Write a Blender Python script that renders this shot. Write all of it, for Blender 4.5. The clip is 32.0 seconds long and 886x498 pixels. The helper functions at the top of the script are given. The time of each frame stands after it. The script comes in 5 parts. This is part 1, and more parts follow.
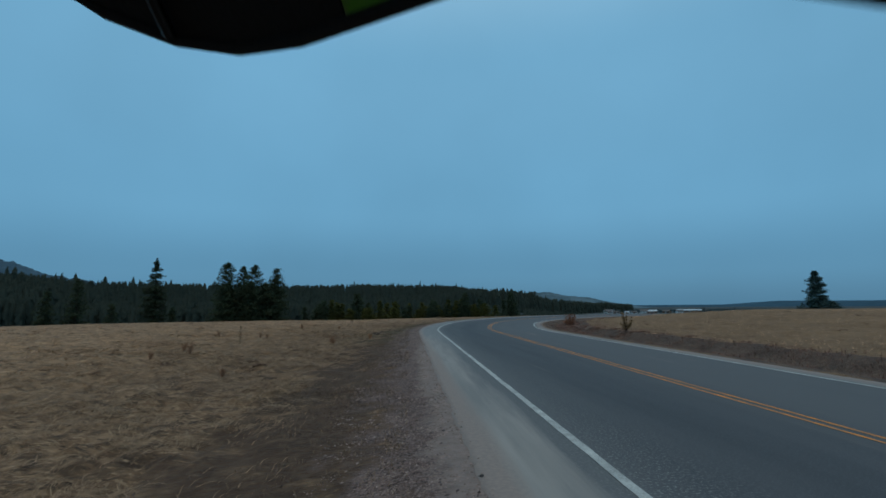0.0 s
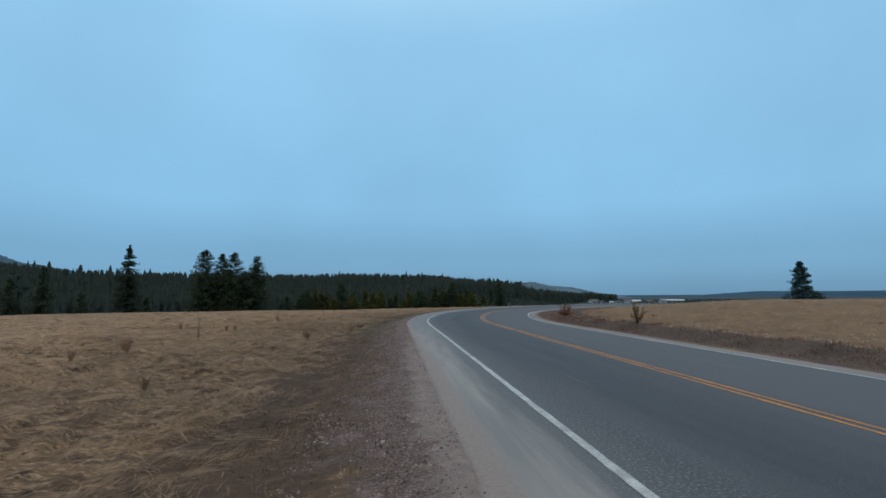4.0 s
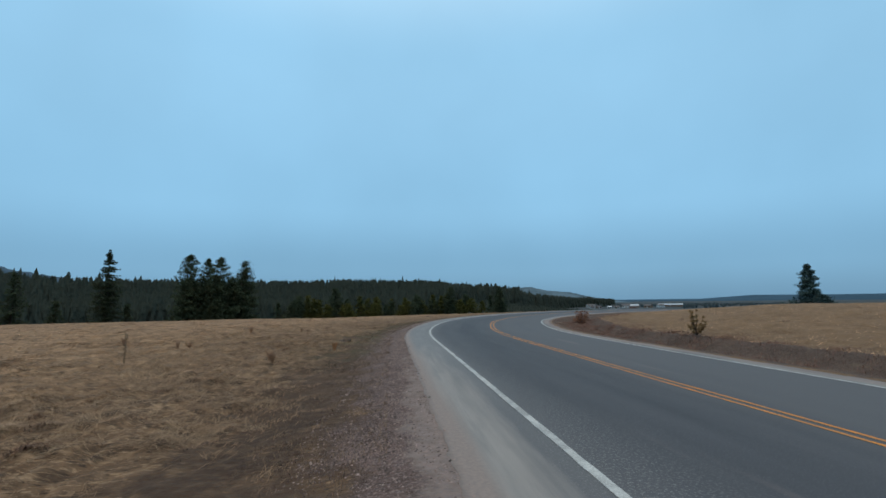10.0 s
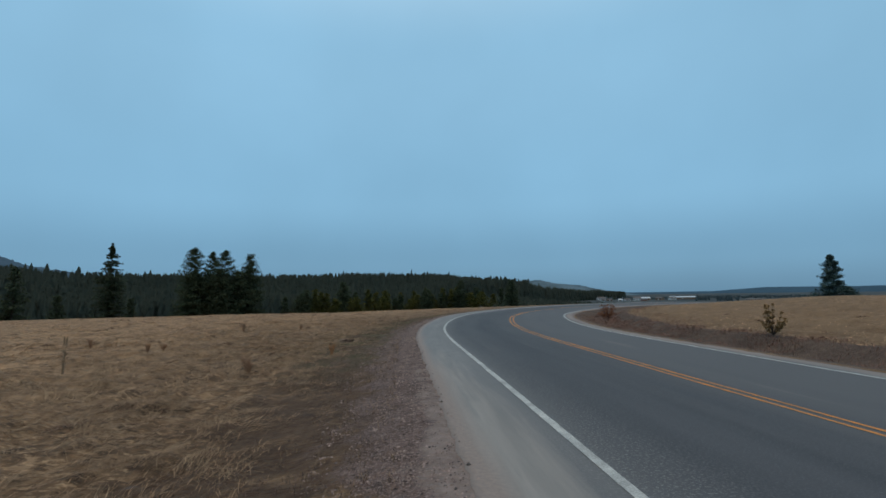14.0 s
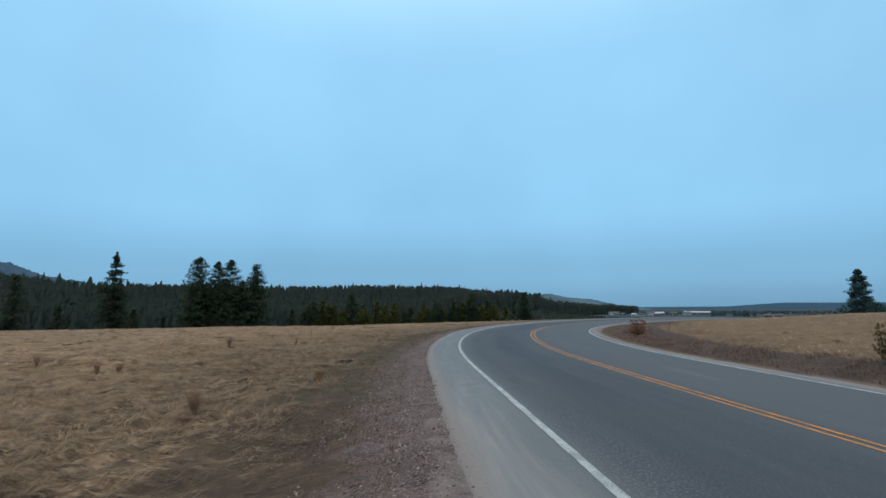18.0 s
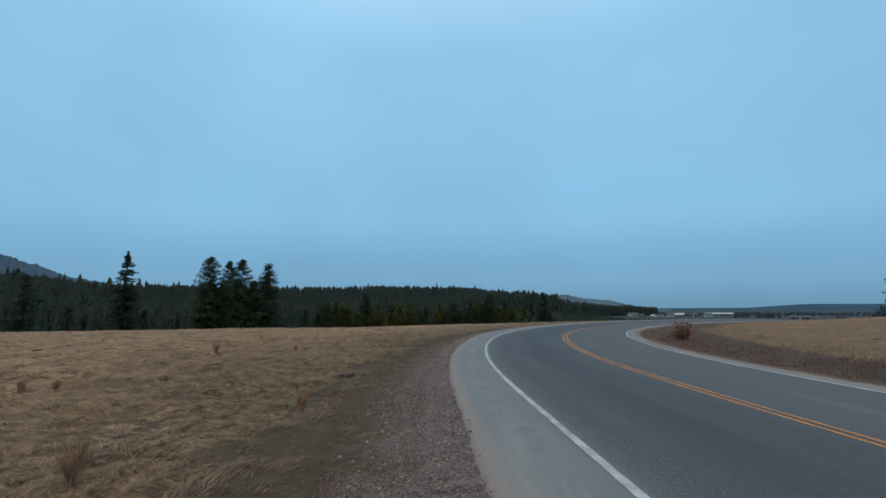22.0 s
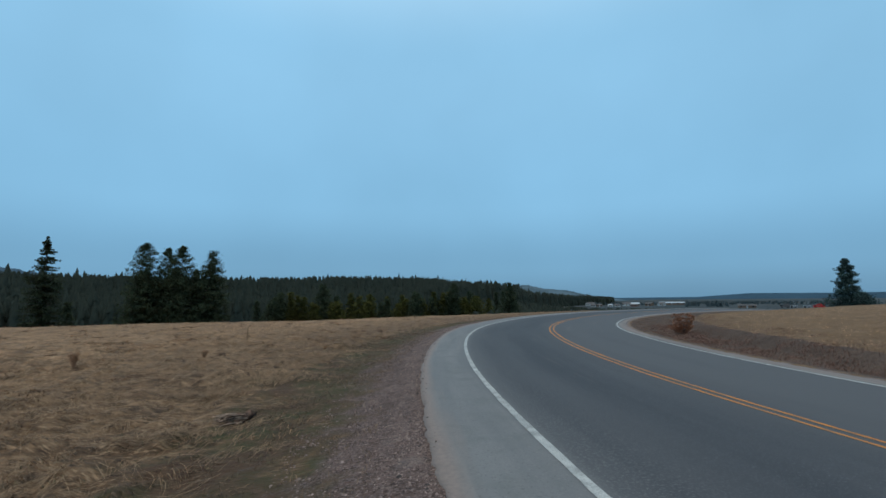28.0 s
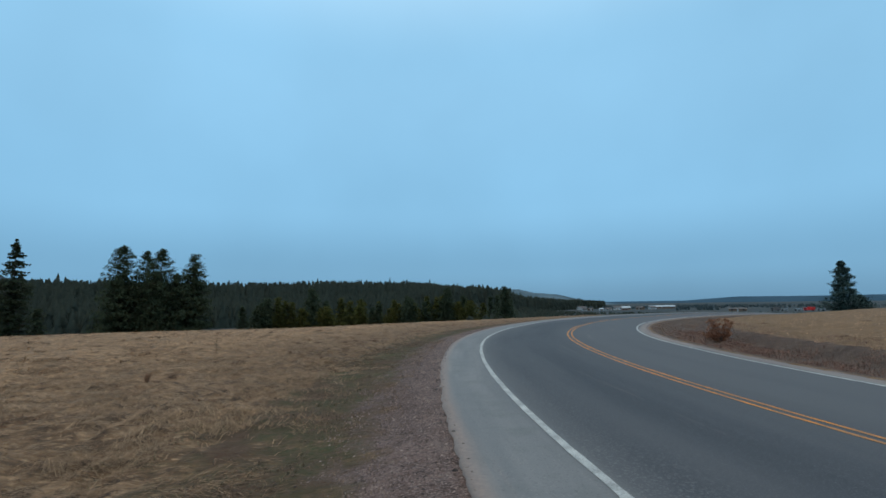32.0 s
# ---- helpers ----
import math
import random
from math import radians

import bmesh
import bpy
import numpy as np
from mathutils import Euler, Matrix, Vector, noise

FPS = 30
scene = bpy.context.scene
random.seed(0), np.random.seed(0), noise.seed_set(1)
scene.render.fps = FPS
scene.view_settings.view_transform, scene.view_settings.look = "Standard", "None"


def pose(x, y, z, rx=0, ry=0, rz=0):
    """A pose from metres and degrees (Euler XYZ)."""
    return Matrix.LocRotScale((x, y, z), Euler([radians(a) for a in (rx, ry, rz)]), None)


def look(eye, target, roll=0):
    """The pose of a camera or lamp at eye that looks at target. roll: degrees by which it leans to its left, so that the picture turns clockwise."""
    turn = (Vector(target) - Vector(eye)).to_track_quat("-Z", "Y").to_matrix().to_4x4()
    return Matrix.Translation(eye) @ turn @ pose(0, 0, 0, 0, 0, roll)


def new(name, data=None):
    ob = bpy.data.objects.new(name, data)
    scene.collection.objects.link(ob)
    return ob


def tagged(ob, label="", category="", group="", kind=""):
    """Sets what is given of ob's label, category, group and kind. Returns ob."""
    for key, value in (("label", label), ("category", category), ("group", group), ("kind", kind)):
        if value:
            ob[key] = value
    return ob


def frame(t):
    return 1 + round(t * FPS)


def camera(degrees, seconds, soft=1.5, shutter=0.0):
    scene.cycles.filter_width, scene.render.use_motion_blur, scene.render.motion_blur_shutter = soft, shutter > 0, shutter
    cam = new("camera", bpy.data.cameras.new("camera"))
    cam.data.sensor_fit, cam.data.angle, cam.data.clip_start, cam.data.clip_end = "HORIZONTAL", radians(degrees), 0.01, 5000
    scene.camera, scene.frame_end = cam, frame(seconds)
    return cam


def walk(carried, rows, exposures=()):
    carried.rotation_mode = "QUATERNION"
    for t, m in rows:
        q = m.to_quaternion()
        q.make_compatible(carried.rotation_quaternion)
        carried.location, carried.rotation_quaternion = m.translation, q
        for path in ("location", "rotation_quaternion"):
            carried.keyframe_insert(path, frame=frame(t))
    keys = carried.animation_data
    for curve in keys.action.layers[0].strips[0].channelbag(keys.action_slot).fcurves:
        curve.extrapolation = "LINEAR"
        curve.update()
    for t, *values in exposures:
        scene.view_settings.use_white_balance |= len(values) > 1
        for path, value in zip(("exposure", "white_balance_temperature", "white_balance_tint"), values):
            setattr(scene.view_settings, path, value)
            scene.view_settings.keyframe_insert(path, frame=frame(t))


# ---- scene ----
cam = camera(87.07, 32.0, soft=1.6, shutter=0.2)


def aimed(x, y, z, yaw, pitch, roll):
    a, p = radians(yaw), radians(pitch)
    return look((x, y, z), (x - math.sin(a) * math.cos(p), y + math.cos(a) * math.cos(p), z + math.sin(p)), roll)


# seconds, x, y, z in metres, yaw to the left, pitch up, roll in degrees
ROWS = [
    (0.0, 0.000, 0.000, 1.428, -4.51, 7.02, -0.32),
    (0.5, -0.011, 0.348, 1.438, -8.39, 7.20, -1.47),
    (1.0, 0.021, 0.708, 1.436, -8.02, 7.63, -1.46),
    (1.5, 0.016, 1.072, 1.427, -5.28, 6.66, -1.05),
    (2.0, -0.007, 1.438, 1.421, -7.76, 6.49, -0.50),
    (2.5, 0.009, 1.812, 1.420, -7.38, 6.57, -0.18),
    (3.0, -0.019, 2.181, 1.415, -6.17, 6.17, 0.13),
    (3.5, -0.033, 2.560, 1.403, -6.58, 5.76, -0.16),
    (5.5, 0.056, 4.136, 1.466, -4.27, 6.36, -0.57),
    (6.0, 0.041, 4.526, 1.468, -5.58, 6.99, -0.58),
    (6.5, 0.050, 4.931, 1.464, -6.39, 7.22, -0.48),
    (7.0, 0.039, 5.335, 1.448, -3.94, 6.57, -0.12),
    (7.5, 0.027, 5.742, 1.458, -5.88, 6.29, -0.71),
    (8.0, 0.065, 6.165, 1.469, -5.00, 6.32, -1.15),
    (8.5, 0.066, 6.579, 1.452, -5.90, 6.45, -1.29),
    (9.0, 0.091, 7.000, 1.442, -8.65, 7.05, -0.95),
    (9.5, 0.101, 7.415, 1.462, -6.58, 6.48, -0.78),
    (10.0, 0.061, 7.812, 1.469, -6.68, 6.44, -0.56),
    (10.5, 0.078, 8.212, 1.461, -6.37, 5.78, -0.20),
    (11.0, 0.092, 8.618, 1.452, -5.12, 5.07, -0.29),
    (11.5, 0.091, 9.032, 1.451, -7.73, 5.50, -0.77),
    (12.0, 0.130, 9.452, 1.455, -6.02, 5.85, -0.75),
    (12.5, 0.102, 9.853, 1.443, -5.63, 5.61, -0.69),
    (13.0, 0.109, 10.251, 1.445, -7.66, 5.45, -1.04),
    (13.5, 0.129, 10.646, 1.463, -5.06, 5.34, -1.10),
    (14.0, 0.085, 11.025, 1.473, -5.62, 5.65, -0.77),
    (14.5, 0.116, 11.406, 1.473, -5.81, 6.32, -0.58),
    (15.0, 0.164, 11.796, 1.477, -3.64, 6.35, -1.61),
    (15.5, 0.186, 12.195, 1.508, -5.06, 7.19, -0.80),
    (17.5, 0.192, 13.756, 1.453, -3.84, 6.90, -0.34),
    (18.0, 0.183, 14.152, 1.449, -4.37, 7.24, -0.28),
    (18.5, 0.227, 14.572, 1.438, -5.94, 7.19, 0.00),
    (19.0, 0.247, 15.006, 1.438, -4.19, 6.96, 0.05),
    (19.5, 0.242, 15.435, 1.451, -4.11, 7.03, 0.33),
    (20.0, 0.249, 15.858, 1.449, -3.45, 7.45, 0.53),
    (20.5, 0.205, 16.258, 1.439, -1.12, 7.14, -0.02),
    (21.0, 0.157, 16.648, 1.456, -4.26, 7.24, 0.26),
    (21.5, 0.167, 17.058, 1.474, -3.98, 7.40, 0.25),
    (22.0, 0.149, 17.475, 1.447, -2.50, 7.36, -0.20),
    (22.5, 0.170, 17.893, 1.446, -2.91, 7.10, 0.21),
    (23.0, 0.199, 18.304, 1.475, -2.12, 6.71, 0.05),
    (23.5, 0.211, 18.708, 1.453, -2.31, 6.76, -0.22),
    (24.0, 0.253, 19.093, 1.442, -3.66, 6.10, -0.40),
    (24.5, 0.244, 19.478, 1.449, -2.29, 5.60, -0.69),
    (25.0, 0.229, 19.889, 1.469, -4.35, 5.98, -0.77),
    (25.5, 0.233, 20.325, 1.473, -5.20, 5.83, -0.75),
    (27.5, 0.236, 22.171, 1.455, -6.22, 5.89, -0.56),
    (28.0, 0.269, 22.616, 1.444, -7.16, 6.19, -0.50),
    (28.5, 0.250, 23.038, 1.454, -4.79, 6.64, 0.06),
    (29.0, 0.198, 23.457, 1.482, -4.37, 7.01, -0.34),
    (29.5, 0.175, 23.879, 1.475, -5.25, 7.59, -0.52),
    (30.0, 0.078, 24.294, 1.458, -4.99, 7.46, -0.92),
    (30.5, 0.042, 24.716, 1.433, -6.46, 7.17, -1.50),
    (31.0, 0.060, 25.152, 1.426, -5.66, 7.19, -1.61),
    (31.5, 0.025, 25.581, 1.427, -6.15, 7.56, -1.50),
    (32.0, 0.067, 26.012, 1.453, -8.32, 6.75, -0.78),
]
# seconds, stops, kelvin, tint
EXPOSURES = [
    (0.0, -0.66, 5900, 0), (0.5, 0.00, 6300, 4), (1.0, 0.25, 6500, 10), (2.0, 0.20, 6480, 9), (3.0, -0.15, 6450, 10),
    (6.0, 0.13, 6460, 8), (7.0, -0.27, 6440, 8), (8.0, 0.07, 6500, 10), (9.0, -0.13, 6500, 10), (10.0, 0.00, 6700, 10),
    (11.0, -0.36, 6500, 10), (12.0, -0.18, 6480, 9), (13.0, -0.55, 6700, 10), (14.0, -0.24, 6750, 10), (15.0, 0.00, 6800, 10),
    (18.0, 0.13, 6440, 8), (19.0, 0.15, 6440, 8), (20.0, 0.12, 6430, 8), (21.0, -0.37, 6410, 6), (22.0, -0.10, 6450, 8),
    (23.0, -0.03, 6650, 10), (24.0, 0.10, 6750, 10), (25.0, 0.30, 6450, 10), (28.0, -0.12, 6440, 8), (29.0, 0.20, 6550, 10),
    (30.0, -0.40, 6430, 8), (31.0, 0.27, 6480, 9), (32.0, -0.03, 6440, 8),
]
walk(cam, [(r[0], aimed(*r[1:])) for r in ROWS], EXPOSURES)

# ---------------------------------------------------------------- light
SUN_AZIMUTH, SUN_ELEVATION = radians(200), radians(55)
world = bpy.data.worlds.new("overcast")
scene.world = world
world.use_nodes = True
wn, wl = world.node_tree.nodes, world.node_tree.links
wn.clear()
w_out = wn.new("ShaderNodeOutputWorld")
w_bg = wn.new("ShaderNodeBackground")
w_bg.inputs["Strength"].default_value = 1.0
w_sky = wn.new("ShaderNodeTexSky")
w_sky.sky_type = "NISHITA"
w_sky.sun_disc = False
w_sky.sun_elevation, w_sky.sun_rotation = SUN_ELEVATION, SUN_AZIMUTH
w_dim = wn.new("ShaderNodeMix")
w_dim.data_type = "RGBA"
w_dim.blend_type = "MULTIPLY"
w_dim.inputs[0].default_value = 1.0
w_dim.inputs[7].default_value = (0.08, 0.08, 0.08, 1)
w_tc = wn.new("ShaderNodeTexCoord")
w_sep = wn.new("ShaderNodeSeparateXYZ")
w_ramp = wn.new("ShaderNodeValToRGB")
w_ramp.color_ramp.interpolation = "EASE"
CLOUD = [(0.0, (0.157, 0.335, 0.515)), (0.07, (0.20, 0.43, 0.655)), (0.2, (0.275, 0.57, 0.845)), (0.47, (0.315, 0.62, 0.90)), (0.68, (0.52, 0.82, 1.08)), (1.0, (1.5, 1.38, 1.22))]
for n, (at_z, rgb) in enumerate(CLOUD):
    e = w_ramp.color_ramp.elements[n] if n < 2 else w_ramp.color_ramp.elements.new(at_z)
    e.position, e.color = at_z, (*rgb, 1)
w_noise = wn.new("ShaderNodeTexNoise")
w_noise.inputs["Scale"].default_value = 2.2
w_noise.inputs["Detail"].default_value = 4
w_map = wn.new("ShaderNodeMapRange")
w_map.inputs["From Min"].default_value, w_map.inputs["From Max"].default_value = 0.3, 0.7
w_map.inputs["To Min"].default_value, w_map.inputs["To Max"].default_value = 0.94, 1.06
w_cl = wn.new("ShaderNodeMix")
w_cl.data_type = "RGBA"
w_cl.blend_type = "MULTIPLY"
w_cl.inputs[0].default_value = 1.0
w_mix = wn.new("ShaderNodeMix")
w_mix.data_type = "RGBA"
w_mix.inputs[0].default_value = 0.94
wl.new(w_tc.outputs["Generated"], w_sep.inputs[0])
wl.new(w_tc.outputs["Generated"], w_noise.inputs["Vector"])
wl.new(w_sep.outputs["Z"], w_ramp.inputs[0])
wl.new(w_noise.outputs["Fac"], w_map.inputs["Value"])
wl.new(w_ramp.outputs[0], w_cl.inputs[6])
wl.new(w_map.outputs[0], w_cl.inputs[7])
wl.new(w_sky.outputs[0], w_dim.inputs[6])
wl.new(w_dim.outputs[2], w_mix.inputs[6])
wl.new(w_cl.outputs[2], w_mix.inputs[7])
wl.new(w_mix.outputs[2], w_bg.inputs["Color"])
wl.new(w_bg.outputs[0], w_out.inputs["Surface"])

sun_data = bpy.data.lights.new("sun", "SUN")
sun_data.energy, sun_data.angle, sun_data.color = 0.5, radians(35), (1.0, 0.97, 0.93)
sun = new("sun", sun_data)
sun.matrix_world = look((0, 0, 0), (-math.sin(SUN_AZIMUTH) * math.cos(SUN_ELEVATION), -math.cos(SUN_AZIMUTH) * math.cos(SUN_ELEVATION), -math.sin(SUN_ELEVATION))) 


# ---------------------------------------------------------------- materials
def material(name, rgb, rough=0.9, vary=0.25, scale=3.0, fine=40.0, bump=0.3, rgb2=None, metal=0.0, island=False, spec=0.3, translucent=0.0):
    """A plain surface with two scales of change in its colour, and a fine relief."""
    m = bpy.data.materials.new(name)
    m.use_nodes = True
    n, l = m.node_tree.nodes, m.node_tree.links
    b = n["Principled BSDF"]
    b.inputs["Roughness"].default_value = rough
    b.inputs["Metallic"].default_value = metal
    b.inputs["Specular IOR Level"].default_value = spec
    tc = n.new("ShaderNodeTexCoord")
    big, small = n.new("ShaderNodeTexNoise"), n.new("ShaderNodeTexNoise")
    big.inputs["Scale"].default_value, small.inputs["Scale"].default_value = scale, fine
    big.inputs["Detail"].default_value, small.inputs["Detail"].default_value = 4, 3
    l.new(tc.outputs["Object"], big.inputs["Vector"])
    l.new(tc.outputs["Object"], small.inputs["Vector"])
    mix = n.new("ShaderNodeMix")
    mix.data_type = "RGBA"
    other = rgb2 or tuple(c * (1 - vary) for c in rgb)
    mix.inputs[6].default_value, mix.inputs[7].default_value = (*rgb, 1), (*other, 1)
    if island:
        geo = n.new("ShaderNodeNewGeometry")
        add = n.new("ShaderNodeMath")
        add.operation = "ADD"
        sub = n.new("ShaderNodeMath")
        sub.operation = "SUBTRACT"
        sub.inputs[1].default_value = 0.5
        l.new(big.outputs["Fac"], sub.inputs[0])
        l.new(geo.outputs["Random Per Island"], add.inputs[0])
        l.new(sub.outputs[0], add.inputs[1])
        l.new(add.outputs[0], mix.inputs[0])
    else:
        ramp = n.new("ShaderNodeMapRange")
        ramp.inputs["From Min"].default_value, ramp.inputs["From Max"].default_value = 0.35, 0.65
        l.new(big.outputs["Fac"], ramp.inputs["Value"])
        l.new(ramp.outputs[0], mix.inputs[0])
    dark = n.new("ShaderNodeMix")
    dark.data_type, dark.blend_type = "RGBA", "MULTIPLY"
    dark.inputs[0].default_value = min(1.0, vary * 1.5)
    l.new(mix.outputs[2], dark.inputs[6])
    l.new(small.outputs["Color"], dark.inputs[7])
    grey = n.new("ShaderNodeMapRange")
    grey.inputs["From Min"].default_value, grey.inputs["From Max"].default_value = 0.25, 0.75
    grey.inputs["To Min"].default_value, grey.inputs["To Max"].default_value = 0.55, 1.45
    l.new(small.outputs["Fac"], grey.inputs["Value"])
    l.new(grey.outputs[0], dark.inputs[7])
    l.new(dark.outputs[2], b.inputs["Base Color"])
    if bump:
        bp = n.new("ShaderNodeBump")
        bp.inputs["Strength"].default_value = bump
        bp.inputs["Distance"].default_value = 0.02
        l.new(small.outputs["Fac"], bp.inputs["Height"])
        l.new(bp.outputs[0], b.inputs["Normal"])
    if translucent:
        tr = n.new("ShaderNodeBsdfTranslucent")
        sh = n.new("ShaderNodeMixShader")
        sh.inputs[0].default_value = translucent
        l.new(dark.outputs[2], tr.inputs[0])
        l.new(b.outputs[0], sh.inputs[1])
        l.new(tr.outputs[0], sh.inputs[2])
        l.new(sh.outputs[0], n["Material Output"].inputs["Surface"])
    return m


M_LINE = material("worn_white_paint", (0.44, 0.43, 0.40), 0.75, 0.5, 4, 60, 0.1, rgb2=(0.27, 0.265, 0.25))
M_YELLOW = material("worn_yellow_paint", (0.64, 0.225, 0.022), 0.75, 0.5, 3, 60, 0.1, rgb2=(0.36, 0.16, 0.05))
M_BARK = material("bark", (0.07, 0.05, 0.04), 0.95, 0.35, 3, 25, 0.6)
M_FIR = material("fir_needles", (0.048, 0.062, 0.036), 0.95, 0.4, 0.5, 5, 0, rgb2=(0.065, 0.079, 0.046), island=True, spec=0.05, translucent=0.35)
M_PINE = material("pine_needles", (0.048, 0.062, 0.036), 0.95, 0.4, 0.5, 5, 0, rgb2=(0.067, 0.082, 0.046), island=True, spec=0.05, translucent=0.35)
M_YOUNG = material("young_conifer_needles", (0.066, 0.070, 0.020), 0.85, 0.4, 0.5, 5, 0, rgb2=(0.105, 0.098, 0.030), island=True, spec=0.05, translucent=0.4)
# far forest: base colour greyed and lifted to stand for haze
M_WOODS = material("far_conifer_needles", (0.053, 0.066, 0.055), 0.95, 0.15, 0.02, 0.5, 0, rgb2=(0.066, 0.079, 0.064), island=True, spec=0.0, translucent=0.5)
# haze round the valley trees is mixed into this pale blue-green
M_HAZED = material("hazed_valley_needles", (0.072, 0.098, 0.108), 0.95, 0.15, 0.02, 0.5, 0, rgb2=(0.090, 0.116, 0.122), island=True, spec=0.0, translucent=0.5)
M_STRAW = material("dry_grass", (0.360, 0.225, 0.132), 0.9, 0.4, 0.6, 30, 0, rgb2=(0.120, 0.073, 0.044), island=True, translucent=0.25)
M_PALESTRAW = material("pale_straw", (0.437, 0.284, 0.167), 0.85, 0.3, 0.6, 30, 0, rgb2=(0.204, 0.129, 0.075), island=True, translucent=0.2)
M_FIELD = material("dry_field_grass", (0.578, 0.349, 0.200), 0.9, 0.3, 0.3, 30, 0, rgb2=(0.322, 0.189, 0.107), island=True, translucent=0.25)
# the lone pine's distance haze is put into a lighter, bluer needle colour
M_LONE = material("hazed_pine_needles", (0.042, 0.068, 0.062), 0.85, 0.4, 0.5, 5, 0, rgb2=(0.062, 0.092, 0.080), island=True, spec=0.1)
M_GREEN = material("new_grass", (0.090, 0.084, 0.040), 0.9, 0.4, 1, 30, 0, rgb2=(0.17, 0.13, 0.08), island=True)
M_TUSSOCK = material("rusty_tussocks", (0.13, 0.066, 0.038), 0.95, 0.4, 2, 30, 0, rgb2=(0.075, 0.042, 0.027), island=True)
M_TWIG = material("dead_litter", (0.125, 0.08, 0.066), 0.95, 0.4, 2, 30, 0, rgb2=(0.05, 0.032, 0.027), island=True)
M_STALK = material("dead_stalks", (0.23, 0.15, 0.092), 0.95, 0.4, 2, 30, 0.2)
M_REED = material("russet_twigs", (0.235, 0.120, 0.085), 0.95, 0.4, 2, 20, 0, rgb2=(0.115, 0.065, 0.048), island=True)
M_RUSSET = material("russet_leaves", (0.360, 0.150, 0.078), 0.95, 0.4, 2, 20, 0, rgb2=(0.180, 0.082, 0.050), island=True, translucent=0.3)
M_STONE = material("gravel_stones", (0.33, 0.235, 0.20), 0.95, 0.3, 3, 30, 0.2, rgb2=(0.062, 0.043, 0.038), island=True)
M_CLOD = material("broken_asphalt", (0.075, 0.06, 0.055), 0.95, 0.3, 3, 30, 0.2, rgb2=(0.035, 0.028, 0.026), island=True)
M_RUSTWEED = material("rusty_stalks", (0.40, 0.19, 0.085), 0.9, 0.3, 2, 30, 0)
M_PALEWOOD = material("bleached_wood", (0.44, 0.29, 0.205), 0.9, 0.5, 14, 50, 0.5, rgb2=(0.13, 0.10, 0.08))
M_DEADWOOD = material("weathered_wood", (0.16, 0.088, 0.058), 0.9, 0.5, 9, 40, 0.5, rgb2=(0.042, 0.027, 0.02))


def mixed(n, l, a, b, f):
    m = n.new("ShaderNodeMix")
    m.data_type = "RGBA"
    for sock, v in ((m.inputs[6], a), (m.inputs[7], b), (m.inputs[0], f)):
        if isinstance(v, tuple):
            sock.default_value = (*v, 1)
        elif isinstance(v, float):
            sock.default_value = v
        else:
            l.new(v, sock)
    return m.outputs[2]


def noise_of(n, l, vec, scale, detail=4.0, lo=0.35, hi=0.65, rough=0.55):
    t = n.new("ShaderNodeTexNoise")
    t.inputs["Scale"].default_value, t.inputs["Detail"].default_value = scale, detail
    t.inputs["Roughness"].default_value = rough
    l.new(vec, t.inputs["Vector"])
    r = n.new("ShaderNodeMapRange")
    r.inputs["From Min"].default_value, r.inputs["From Max"].default_value = lo, hi
    l.new(t.outputs["Fac"], r.inputs["Value"])
    return r.outputs[0]


